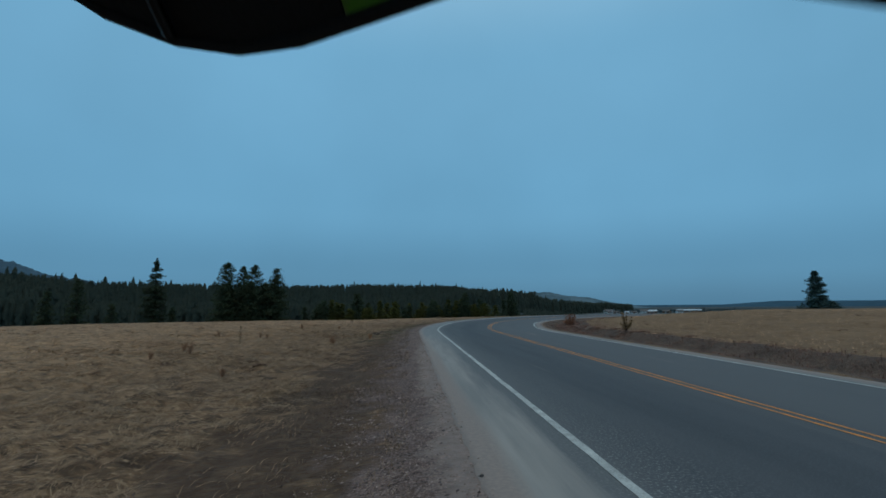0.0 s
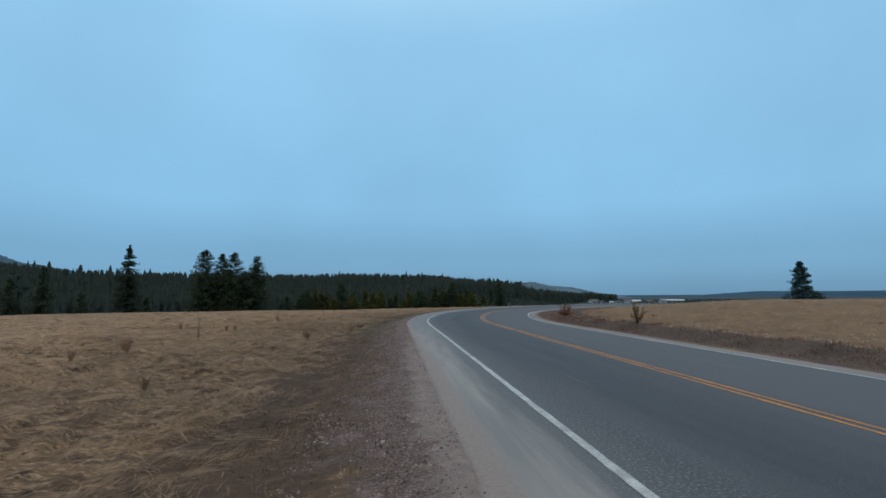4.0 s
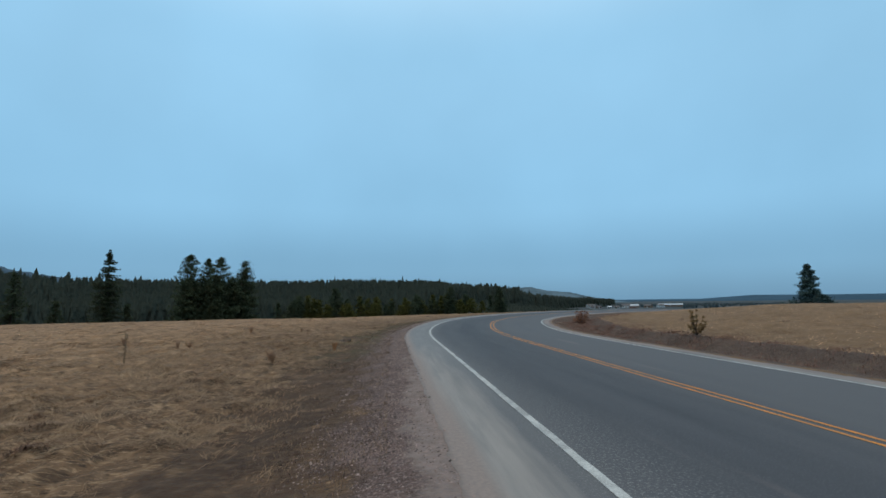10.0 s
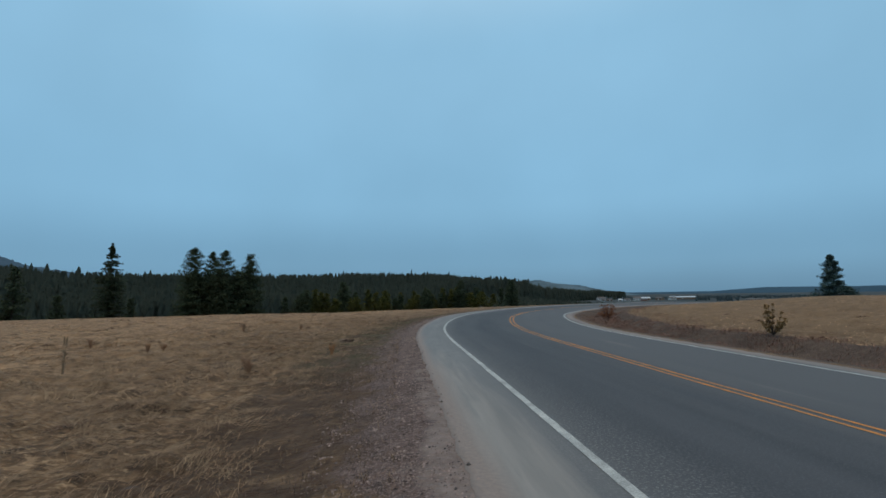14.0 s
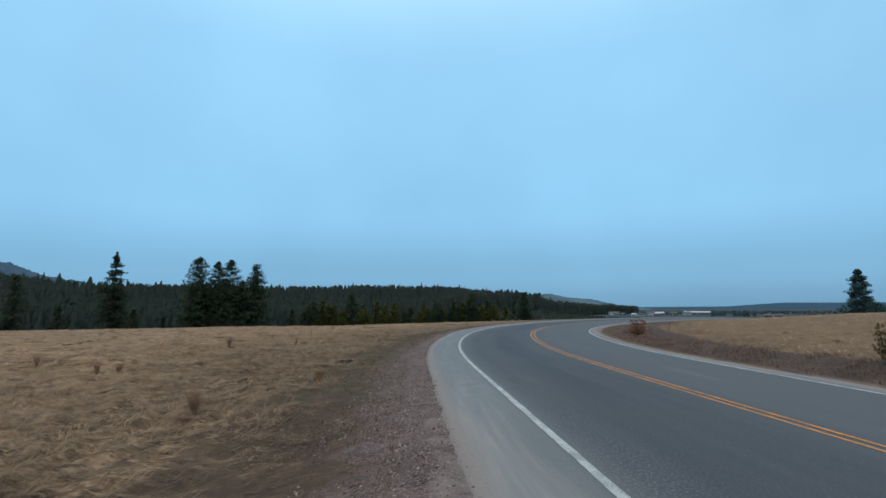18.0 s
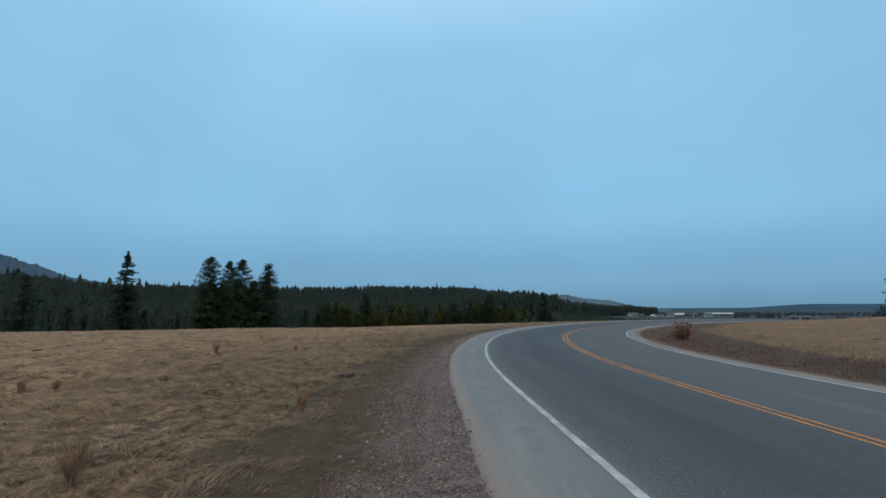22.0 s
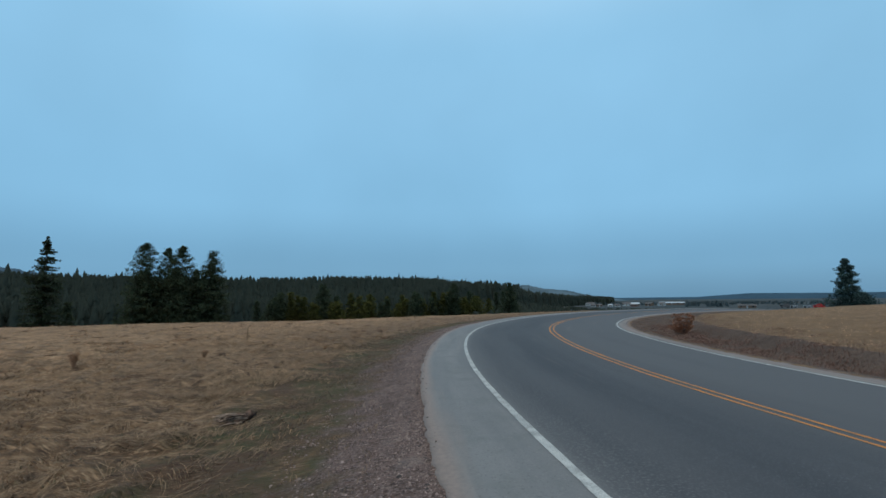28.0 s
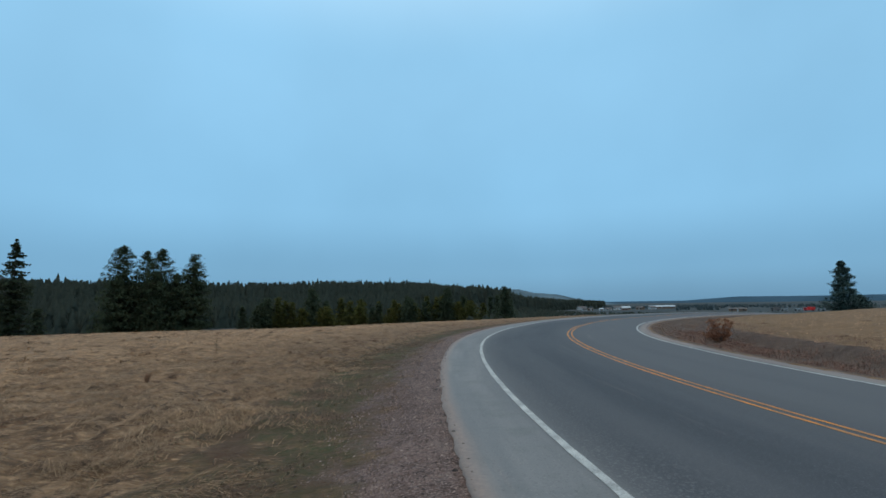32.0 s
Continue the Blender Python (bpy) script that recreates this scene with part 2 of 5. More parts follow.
def ground_material():
    """Soil kinds lie where the sheet's attributes say; noise breaks their borders."""
    m = bpy.data.materials.new("ground_cover")
    m.use_nodes = True
    n, l = m.node_tree.nodes, m.node_tree.links
    b = n["Principled BSDF"]
    b.inputs["Roughness"].default_value = 0.95
    b.inputs["Specular IOR Level"].default_value = 0.15
    vec = n.new("ShaderNodeTexCoord").outputs["Object"]
    stretch = n.new("ShaderNodeMapping")
    stretch.inputs["Scale"].default_value = (1.0, 2.2, 1.0)
    l.new(vec, stretch.inputs["Vector"])
    straw = mixed(n, l, (0.180, 0.106, 0.059), (0.123, 0.072, 0.041), noise_of(n, l, stretch.outputs[0], 0.35, 5.0))
    straw = mixed(n, l, straw, (0.283, 0.174, 0.100), noise_of(n, l, vec, 3.4, 6.0, 0.48, 0.68))
    straw = mixed(n, l, straw, (0.046, 0.027, 0.017), noise_of(n, l, vec, 2.8, 6.0, 0.50, 0.66))
    straw = mixed(n, l, straw, (0.343, 0.217, 0.127), noise_of(n, l, stretch.outputs[0], 7.5, 5.0, 0.53, 0.64, 0.65))
    straw = mixed(n, l, straw, (0.045, 0.028, 0.018), noise_of(n, l, stretch.outputs[0], 6.0, 6.0, 0.54, 0.66, 0.65))
    thatch = n.new("ShaderNodeAttribute")
    thatch.attribute_name = "thatch"
    pale = mixed(n, l, (0.322, 0.195, 0.109), (0.233, 0.138, 0.077), noise_of(n, l, vec, 0.7, 6.0))
    pale = mixed(n, l, pale, (0.444, 0.274, 0.155), noise_of(n, l, vec, 5.5, 6.0, 0.52, 0.68))
    pale = mixed(n, l, pale, (0.095, 0.054, 0.031), noise_of(n, l, vec, 3.0, 6.0, 0.53, 0.68))
    pale = mixed(n, l, pale, (0.069, 0.043, 0.026), noise_of(n, l, stretch.outputs[0], 4.5, 6.0, 0.55, 0.66, 0.65))
    straw = mixed(n, l, straw, pale, thatch.outputs["Fac"])
    straw = mixed(n, l, straw, (0.084, 0.051, 0.031), noise_of(n, l, stretch.outputs[0], 1.1, 6.0, 0.54, 0.66, 0.7))
    meadow = n.new("ShaderNodeAttribute")
    meadow.attribute_name = "meadow"
    straw = mixed(n, l, straw, mixed(n, l, (0.205, 0.126, 0.070), (0.150, 0.092, 0.052), noise_of(n, l, vec, 0.5, 5.0)), meadow.outputs["Fac"])
    lush = n.new("ShaderNodeAttribute")
    lush.attribute_name = "lush"
    green = mixed(n, l, (0.086, 0.050, 0.031), mixed(n, l, (0.060, 0.036, 0.023), (0.060, 0.061, 0.027), lush.outputs["Fac"]), noise_of(n, l, vec, 0.9, 4.0))
    green = mixed(n, l, green, (0.11, 0.069, 0.044), noise_of(n, l, vec, 7.0, 4.0, 0.45, 0.7))
    gravel = mixed(n, l, (0.160, 0.104, 0.087), (0.108, 0.069, 0.057), noise_of(n, l, vec, 1.3, 5.0))
    gravel = mixed(n, l, gravel, (0.055, 0.036, 0.030), noise_of(n, l, vec, 5.0, 6.0, 0.50, 0.66, 0.7))
    gravel = mixed(n, l, gravel, (0.245, 0.178, 0.155), noise_of(n, l, vec, 38.0, 4.0, 0.50, 0.62, 0.7))
    gravel = mixed(n, l, gravel, (0.030, 0.021, 0.018), noise_of(n, l, vec, 24.0, 5.0, 0.54, 0.64, 0.7))
    bank = mixed(n, l, (0.116, 0.078, 0.060), (0.074, 0.050, 0.040), noise_of(n, l, vec, 0.8, 5.0))
    bank = mixed(n, l, bank, (0.14, 0.10, 0.07), noise_of(n, l, vec, 5.0, 4.0, 0.52, 0.75))
    edge = noise_of(n, l, vec, 1.6, 5.0, 0.2, 0.8)

    def border(name):
        a = n.new("ShaderNodeAttribute")
        a.attribute_name = name
        s = n.new("ShaderNodeMath")
        s.operation = "ADD"
        l.new(a.outputs["Fac"], s.inputs[0])
        l.new(edge, s.inputs[1])
        r = n.new("ShaderNodeMapRange")
        r.inputs["From Min"].default_value, r.inputs["From Max"].default_value = 0.8, 1.2
        l.new(s.outputs[0], r.inputs["Value"])
        return r.outputs[0]

    col = mixed(n, l, straw, green, border("green"))
    col = mixed(n, l, col, gravel, border("gravel"))
    silt = mixed(n, l, (0.258, 0.194, 0.168), (0.198, 0.148, 0.129), noise_of(n, l, vec, 6.0, 5.0))
    col = mixed(n, l, col, silt, border("silt"))
    col = mixed(n, l, col, bank, border("bank"))
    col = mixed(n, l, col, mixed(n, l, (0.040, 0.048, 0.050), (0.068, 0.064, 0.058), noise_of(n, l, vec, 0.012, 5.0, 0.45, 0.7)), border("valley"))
    l.new(col, b.inputs["Base Color"])
    bp = n.new("ShaderNodeBump")
    bp.inputs["Strength"].default_value, bp.inputs["Distance"].default_value = 0.9, 0.09
    t = n.new("ShaderNodeTexNoise")
    t.inputs["Scale"].default_value, t.inputs["Detail"].default_value = 9.0, 6.0
    l.new(stretch.outputs[0], t.inputs["Vector"])
    l.new(t.outputs["Fac"], bp.inputs["Height"])
    l.new(bp.outputs[0], b.inputs["Normal"])
    return m


def road_material():
    """Asphalt: dark lanes with paler wheel tracks' edges, and dust that lies along the shoulders."""
    m = bpy.data.materials.new("asphalt")
    m.use_nodes = True
    n, l = m.node_tree.nodes, m.node_tree.links
    b = n["Principled BSDF"]
    b.inputs["Roughness"].default_value = 0.8
    b.inputs["Specular IOR Level"].default_value = 0.3
    vec = n.new("ShaderNodeTexCoord").outputs["Object"]
    uv = n.new("ShaderNodeUVMap").outputs[0]
    run = n.new("ShaderNodeMapping")
    run.inputs["Scale"].default_value = (1.4, 0.10, 1.0)
    l.new(uv, run.inputs["Vector"])
    lane = mixed(n, l, (0.043, 0.0415, 0.0455), (0.060, 0.0575, 0.0615), noise_of(n, l, run.outputs[0], 1.0, 5.0))
    lane = mixed(n, l, lane, (0.115, 0.117, 0.12), noise_of(n, l, vec, 55.0, 2.0, 0.55, 0.8))
    lane = mixed(n, l, lane, (0.04, 0.042, 0.047), noise_of(n, l, vec, 40.0, 2.0, 0.6, 0.85))
    tone = n.new("ShaderNodeAttribute")
    tone.attribute_name = "worn"
    patchy = n.new("ShaderNodeMath")
    patchy.operation = "MULTIPLY_ADD"
    l.new(noise_of(n, l, run.outputs[0], 0.8, 5.0, 0.3, 0.7), patchy.inputs[0])
    patchy.inputs[1].default_value = 0.5
    l.new(tone.outputs["Fac"], patchy.inputs[2])
    lane = mixed(n, l, lane, (0.086, 0.081, 0.082), patchy.outputs[0])
    bare = n.new("ShaderNodeAttribute")
    bare.attribute_name = "chips"
    speck = n.new("ShaderNodeMath")
    speck.operation = "MULTIPLY"
    l.new(noise_of(n, l, vec, 34.0, 3.0, 0.53, 0.62, 0.7), speck.inputs[0])
    l.new(bare.outputs["Fac"], speck.inputs[1])
    lane = mixed(n, l, lane, (0.185, 0.176, 0.168), speck.outputs[0])
    edge = n.new("ShaderNodeAttribute")
    edge.attribute_name = "weathered"
    lane = mixed(n, l, lane, mixed(n, l, (0.200, 0.190, 0.182), (0.158, 0.153, 0.150), noise_of(n, l, run.outputs[0], 2.0, 5.0)), edge.outputs["Fac"])
    # blotches and pitted specks on the old shoulder
    for tint, size, lo, hi, much in (((0.128, 0.128, 0.120), 1.9, 0.50, 0.68, 0.75), ((0.095, 0.090, 0.088), 30.0, 0.56, 0.66, 0.8), ((0.26, 0.235, 0.215), 42.0, 0.57, 0.66, 0.6)):
        blot = n.new("ShaderNodeMath")
        blot.operation = "MULTIPLY"
        l.new(noise_of(n, l, vec, size, 5.0, lo, hi, 0.65), blot.inputs[0])
        thin = n.new("ShaderNodeMath")
        thin.operation = "MULTIPLY"
        l.new(edge.outputs["Fac"], thin.inputs[0])
        thin.inputs[1].default_value = much
        l.new(thin.outputs[0], blot.inputs[1])
        lane = mixed(n, l, lane, tint, blot.outputs[0])
    dust = mixed(n, l, (0.272, 0.240, 0.214), (0.182, 0.165, 0.152), noise_of(n, l, run.outputs[0], 2.2, 5.0))
    a = n.new("ShaderNodeAttribute")
    a.attribute_name = "dust"
    s = n.new("ShaderNodeMath")
    s.operation = "ADD"
    l.new(a.outputs["Fac"], s.inputs[0])
    l.new(noise_of(n, l, run.outputs[0], 1.6, 6.0, 0.2, 0.8, 0.65), s.inputs[1])
    r = n.new("ShaderNodeMapRange")
    r.inputs["From Min"].default_value, r.inputs["From Max"].default_value = 0.82, 1.25
    l.new(s.outputs[0], r.inputs["Value"])
    col = mixed(n, l, lane, dust, r.outputs[0])
    # washed soil that lies over the asphalt's rim
    a2 = n.new("ShaderNodeAttribute")
    a2.attribute_name = "washed"
    s2 = n.new("ShaderNodeMath")
    s2.operation = "ADD"
    l.new(a2.outputs["Fac"], s2.inputs[0])
    l.new(noise_of(n, l, run.outputs[0], 1.3, 6.0, 0.2, 0.8, 0.6), s2.inputs[1])
    r2 = n.new("ShaderNodeMapRange")
    r2.inputs["From Min"].default_value, r2.inputs["From Max"].default_value = 0.7, 1.4
    l.new(s2.outputs[0], r2.inputs["Value"])
    soil = mixed(n, l, (0.248, 0.190, 0.160), (0.200, 0.154, 0.134), noise_of(n, l, vec, 22.0, 5.0))
    l.new(mixed(n, l, col, soil, r2.outputs[0]), b.inputs["Base Color"])
    bp = n.new("ShaderNodeBump")
    bp.inputs["Strength"].default_value, bp.inputs["Distance"].default_value = 0.35, 0.004
    t = n.new("ShaderNodeTexNoise")
    t.inputs["Scale"].default_value, t.inputs["Detail"].default_value = 120.0, 2.0
    l.new(vec, t.inputs["Vector"])
    l.new(t.outputs["Fac"], bp.inputs["Height"])
    l.new(bp.outputs[0], b.inputs["Normal"])
    return m


M_GROUND, M_ROAD = ground_material(), road_material()


# ---------------------------------------------------------------- mesh helpers
def mesh_of(name, verts, faces, mat, smooth=False):
    """A mesh from arrays of places and of faces with one corner count."""
    verts, faces = np.asarray(verts, float), np.asarray(faces, int)
    me = bpy.data.meshes.new(name)
    me.vertices.add(len(verts))
    me.vertices.foreach_set("co", verts.ravel())
    me.loops.add(faces.size)
    me.loops.foreach_set("vertex_index", faces.ravel())
    me.polygons.add(len(faces))
    me.polygons.foreach_set("loop_start", np.arange(len(faces)) * faces.shape[1])
    me.polygons.foreach_set("loop_total", np.full(len(faces), faces.shape[1]))
    me.update(calc_edges=True)
    me.materials.append(mat)
    if smooth:
        me.polygons.foreach_set("use_smooth", np.ones(len(faces), bool))
    return me


def part(name, bm, mat, parent, label=""):
    me = bpy.data.meshes.new(name)
    bm.to_mesh(me)
    bm.free()
    me.materials.append(mat)
    ob = new(name, me)
    ob.parent = parent
    return tagged(ob, label)


def piece(name, me, parent, label=""):
    ob = new(name, me)
    ob.parent = parent
    return tagged(ob, label)


def smoothstep(a, b, v):
    u = np.clip((np.asarray(v, float) - a) / (b - a), 0, 1)
    return u * u * (3 - 2 * u)


# ---------------------------------------------------------------- the lie of the land
# the left edge line: how sharply it bends (radians in 100 m) at metres along it
LINE_X, DRIFT = 1.80, 0.0035
BEND_AT = np.array([-20, 22, 30, 38, 48, 60, 75, 106, 124, 300.0])
BEND = np.array([0, 0, 1.37, 1.18, 2.12, 1.46, 1.6, 1.6, 0, 0])
RUN = np.arange(-20, 290.25, 0.5)
_k = np.interp(RUN, BEND_AT, BEND) / 100
TURN = DRIFT + np.r_[0, np.cumsum((_k[1:] + _k[:-1]) * 0.25)]
_mid = (TURN[1:] + TURN[:-1]) / 2
LINE = np.c_[np.r_[0, np.cumsum(np.sin(_mid) * 0.5)] + LINE_X - 20 * DRIFT, np.r_[0, np.cumsum(np.cos(_mid) * 0.5)] - 20]
LANES = 6.3


def wider(s):
    """How much wider the road is in its bend."""
    return 1.36 * smoothstep(18, 46, s)


# the same line in longer steps, with its straight runs carried on
FAR_S = np.r_[-5000.0, RUN[::4], 5290.0]
FAR_P = np.r_[[[LINE_X - 5000 * DRIFT, -5000.0]], LINE[::4], [LINE[-1] + 5000 * np.array([math.sin(TURN[-1]), math.cos(TURN[-1])])]]


def beside(x, y):
    """Metres along the left edge line to the nearest place on it, and the offset to its right as on a road of even width."""
    x, y = np.broadcast_arrays(np.asarray(x, float), np.asarray(y, float))
    shape, x, y = x.shape, x.ravel(), y.ravel()
    s_all, o_all = np.empty(len(x)), np.empty(len(x))
    mids = (FAR_P[1:] + FAR_P[:-1]) / 2
    mids[0], mids[-1] = FAR_P[1] - [0, 1], FAR_P[-2] + [1, 0]
    for k in range(0, len(x), 20000):
        px, py = x[k:k + 20000], y[k:k + 20000]
        d2 = (px[:, None] - mids[None, :, 0]) ** 2 + (py[:, None] - mids[None, :, 1]) ** 2
        j = d2.argmin(1)
        best = np.full(len(px), 1e18)
        for step in (-1, 0, 1):
            i = np.clip(j + step, 0, len(mids) - 1)
            p, q = FAR_P[i], FAR_P[i + 1]
            dx, dy = q[:, 0] - p[:, 0], q[:, 1] - p[:, 1]
            ln = np.hypot(dx, dy)
            u = np.clip(((px - p[:, 0]) * dx + (py - p[:, 1]) * dy) / ln ** 2, 0, 1)
            ex, ey = px - p[:, 0] - u * dx, py - p[:, 1] - u * dy
            d = np.hypot(ex, ey)
            side = np.where(ex * dy - ey * dx > 0, d, -d)
            near = d < best - 1e-9
            best = np.where(near, d, best)
            s_all[k:k + 20000] = np.where(near, FAR_S[i] + u * (FAR_S[i + 1] - FAR_S[i]), s_all[k:k + 20000])
            o_all[k:k + 20000] = np.where(near, side, o_all[k:k + 20000])
    w = wider(s_all)
    o = np.where(o_all <= 0, o_all, np.where(o_all < LANES + w, o_all * LANES / (LANES + w), o_all - w))
    return s_all.reshape(shape), o.reshape(shape)


def along(s, off):
    """The place s metres along the left edge line, off metres to its right."""
    s, off = np.asarray(s, float), np.asarray(off, float)
    a = np.interp(s, RUN, TURN)
    raw = off + wider(s) * np.clip(off / LANES, 0, 1)
    return np.interp(s, RUN, LINE[:, 0]) + raw * np.cos(a), np.interp(s, RUN, LINE[:, 1]) - raw * np.sin(a)


def dip(s):
    """How far the road has sunk s metres along."""
    return -4.5 * smoothstep(98, 230, s)


def sag(s, o):
    """The road's slight fall into its bend, and its lean to the inside there."""
    return -0.15 * smoothstep(20, 42, s) - 0.016 * smoothstep(10, 45, s) * np.clip(o, -1.2, 8.5)


def wave(x, y, k, seed):
    r = np.random.RandomState(seed)
    z = 0
    for _ in range(7):
        a, p = r.uniform(0, 6.28, 2)
        f = k * r.uniform(0.6, 1.6)
        z = z + np.sin((x * math.cos(a) + y * math.sin(a)) * f + p)
    return z / 4


def bank_width(s):
    """How much broader the brown bank is on the inside of the bend."""
    return 1.1 * smoothstep(30, 48, s)


FOREST_AZ = [-62, -44, -40, -35, -28, -17, -7, 3, 8, 12, 16, 20, 24, 27]
FOREST_TALL = [24, 21.0, 21.3, 17.1, 16.2, 15.8, 15.8, 14.7, 14.4, 15.5, 20.8, 19.0, 16.8, 14.0]
SLOPE_SHARE = 0.50


def hillside(x, y):
    """The rise of the wooded slope on the far side of the field."""
    az = np.degrees(np.arctan2(x, y - 20))
    d = np.hypot(x, y - 20)
    tall = np.interp(az, FOREST_AZ, FOREST_TALL)
    return SLOPE_SHARE * 0.92 * tall * smoothstep(12, 3, az) * smoothstep(-100, -75, az) * smoothstep(175, 345, d)


def land(x, y):
    """The height of the ground."""
    x, y = np.asarray(x, float), np.asarray(y, float)
    run, o = beside(x, y)
    d = np.hypot(x, y)
    left = -0.006 - 0.21 * smoothstep(-1.25, -3.2, o) - 0.11 * smoothstep(-2.6, -4.6, o) - 0.11 * np.exp(-((x + 2.0) ** 2 + (y - 30.0) ** 2) / 9.0)
    left = left - 4.2 * smoothstep(62, 125, y - 0.12 * x) * smoothstep(-6, -30, o) - 0.012 * np.clip(-x - 25, 0, 90)
    left = left + 0.052 * np.clip(d - 190, 0, 420) * smoothstep(90, -30, x - 0.12 * y)
    left = left + hillside(x, y)
    o_r = o - bank_width(run)
    right = -0.012 - 0.26 * smoothstep(7.25, 8.4, o) + 0.38 * smoothstep(9.0, 10.0, o_r) + 0.75 * smoothstep(11, 27, o_r) * smoothstep(12, 36, y) - 0.0035 * np.clip(y - 55, 0, 150) - 0.004 * np.clip(d - 150, 0, 1000)
    z = np.where(o < 3, left, right)
    z = z - 5.0 * smoothstep(160, 700, d) * smoothstep(-40, 140, x - 0.12 * y)
    z = z + dip(run) * smoothstep(-45, -6, o) * smoothstep(34, 12, o)
    z = z + sag(run, o) * smoothstep(-9, -1.5, o) * smoothstep(18, 9, o)
    off_road = smoothstep(-1.9, -3.4, o) + smoothstep(8.8, 11.0, o)
    fade = 1 - smoothstep(60, 200, d)
    z = z + off_road * fade * (0.035 * wave(x, y, 5.0, 3) + 0.03 * wave(x, y, 2.0, 4) + 0.06 * wave(x, y, 0.35, 5))
    lumps = smoothstep(-3.2, -4.6, o) + smoothstep(9.8, 11.5, o)
    z = z + lumps * (1 - smoothstep(35, 75, d)) * (0.085 * np.abs(wave(x, y, 6.0, 6)) + 0.030 * wave(x, y, 15.0, 7))
    under = (o > -0.9) & (o < 6.95)
    return np.where(under, np.minimum(z, dip(run) + sag(run, o) - 0.05), z)


def spread(lo, hi, fine_lo, fine_hi, step, grow=1.16):
    a = list(np.arange(fine_lo, fine_hi + 1e-6, step))
    up, down, d = [fine_hi], [fine_lo], step
    while up[-1] < hi or down[-1] > lo:
        d *= grow
        up.append(up[-1] + d)
        down.append(down[-1] - d)
    return np.array(sorted({v for v in down if v > lo} | set(a) | {v for v in up if v < hi} | {lo, hi}))


gx = np.unique(np.round(np.r_[spread(-4600, 4600, -9, 16, 0.25, 1.12), np.arange(-10, -0.9, 0.125), np.arange(16, 70, 0.7)], 4))
gy = np.unique(np.round(np.r_[spread(-4600, 4600, -6, 95, 0.45, 1.14), np.arange(0.3, 36, 0.225)], 4))
X, Y = np.meshgrid(gx, gy)
Z = land(X, Y)
nx, ny = len(gx), len(gy)
idx = np.arange(nx * ny).reshape(ny, nx)
quads = np.stack([idx[:-1, :-1], idx[:-1, 1:], idx[1:, 1:], idx[1:, :-1]], -1).reshape(-1, 4)
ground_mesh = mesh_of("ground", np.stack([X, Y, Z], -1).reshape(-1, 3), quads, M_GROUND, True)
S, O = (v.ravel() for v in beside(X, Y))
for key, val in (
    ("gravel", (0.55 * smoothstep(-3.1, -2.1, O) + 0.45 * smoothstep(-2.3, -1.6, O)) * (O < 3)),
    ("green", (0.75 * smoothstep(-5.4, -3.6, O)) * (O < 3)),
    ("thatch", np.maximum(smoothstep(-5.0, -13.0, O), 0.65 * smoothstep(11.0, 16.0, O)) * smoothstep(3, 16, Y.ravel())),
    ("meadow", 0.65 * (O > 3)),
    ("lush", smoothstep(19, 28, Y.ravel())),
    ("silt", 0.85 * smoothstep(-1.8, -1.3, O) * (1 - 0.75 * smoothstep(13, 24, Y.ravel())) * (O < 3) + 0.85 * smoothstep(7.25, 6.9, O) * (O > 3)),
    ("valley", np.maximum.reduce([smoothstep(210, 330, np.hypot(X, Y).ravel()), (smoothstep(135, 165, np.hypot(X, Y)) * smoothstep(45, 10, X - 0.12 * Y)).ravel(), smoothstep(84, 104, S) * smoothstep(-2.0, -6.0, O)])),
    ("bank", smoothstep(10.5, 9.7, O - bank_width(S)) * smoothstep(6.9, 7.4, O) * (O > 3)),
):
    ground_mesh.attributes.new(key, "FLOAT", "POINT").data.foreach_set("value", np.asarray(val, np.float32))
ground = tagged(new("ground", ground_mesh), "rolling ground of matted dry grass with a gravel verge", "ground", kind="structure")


def ground_z(x, y):
    return float(land(x, y))


# ---------------------------------------------------------------- the road
def ribbon(name, offs, s0, s1, step, z, mat, wobble=0.0, thick=0.0):
    """A strip along the road between offsets, as a sheet of quads with edges turned down."""
    ss = np.unique(np.r_[np.arange(s0, 64, step), np.arange(64, s1 + 0.1, 0.5)])
    offs_all = np.array(([offs[0]] if thick else []) + list(offs) + ([offs[-1]] if thick else []), float)
    w = len(offs_all)
    s2, o2 = np.meshgrid(ss, offs_all, indexing="ij")
    ragged = np.zeros((len(ss), w))
    if wobble:
        r = np.random.RandomState(len(name))
        for col in range(w) if not thick else (0, 1, 2, w - 3, w - 2, w - 1):
            p = r.uniform(0, 6.28, 8) if not thick or col not in (1, w - 1) else p
            f = np.array([1.1, 2.3, 3.9, 6.1, 9.7, 14.3, 19.0, 26.0])
            ragged[:, col] = wobble * 0.4 * np.sin(ss[:, None] * f + p).sum(1) * (0.4 if thick and col in (2, w - 3) else 1)
    x, y = along(s2, o2)
    a = np.interp(s2, RUN, TURN)
    x, y = x + ragged * np.cos(a), y - ragged * np.sin(a)
    zz = z + dip(s2) + sag(s2, o2)
    if thick:
        zz[:, 0] -= thick
        zz[:, -1] -= thick
    ids = np.arange(len(ss) * w).reshape(-1, w)
    faces = np.stack([ids[:-1, :-1], ids[:-1, 1:], ids[1:, 1:], ids[1:, :-1]], -1).reshape(-1, 4)
    me = mesh_of(name, np.stack([x, y, zz], -1).reshape(-1, 3), faces, mat, False)
    uvs = np.stack([o2.ravel(), s2.ravel()], -1)
    me.uv_layers.new(name="UVMap").data.foreach_set("uv", uvs[faces.ravel()].ravel())
    return me, uvs


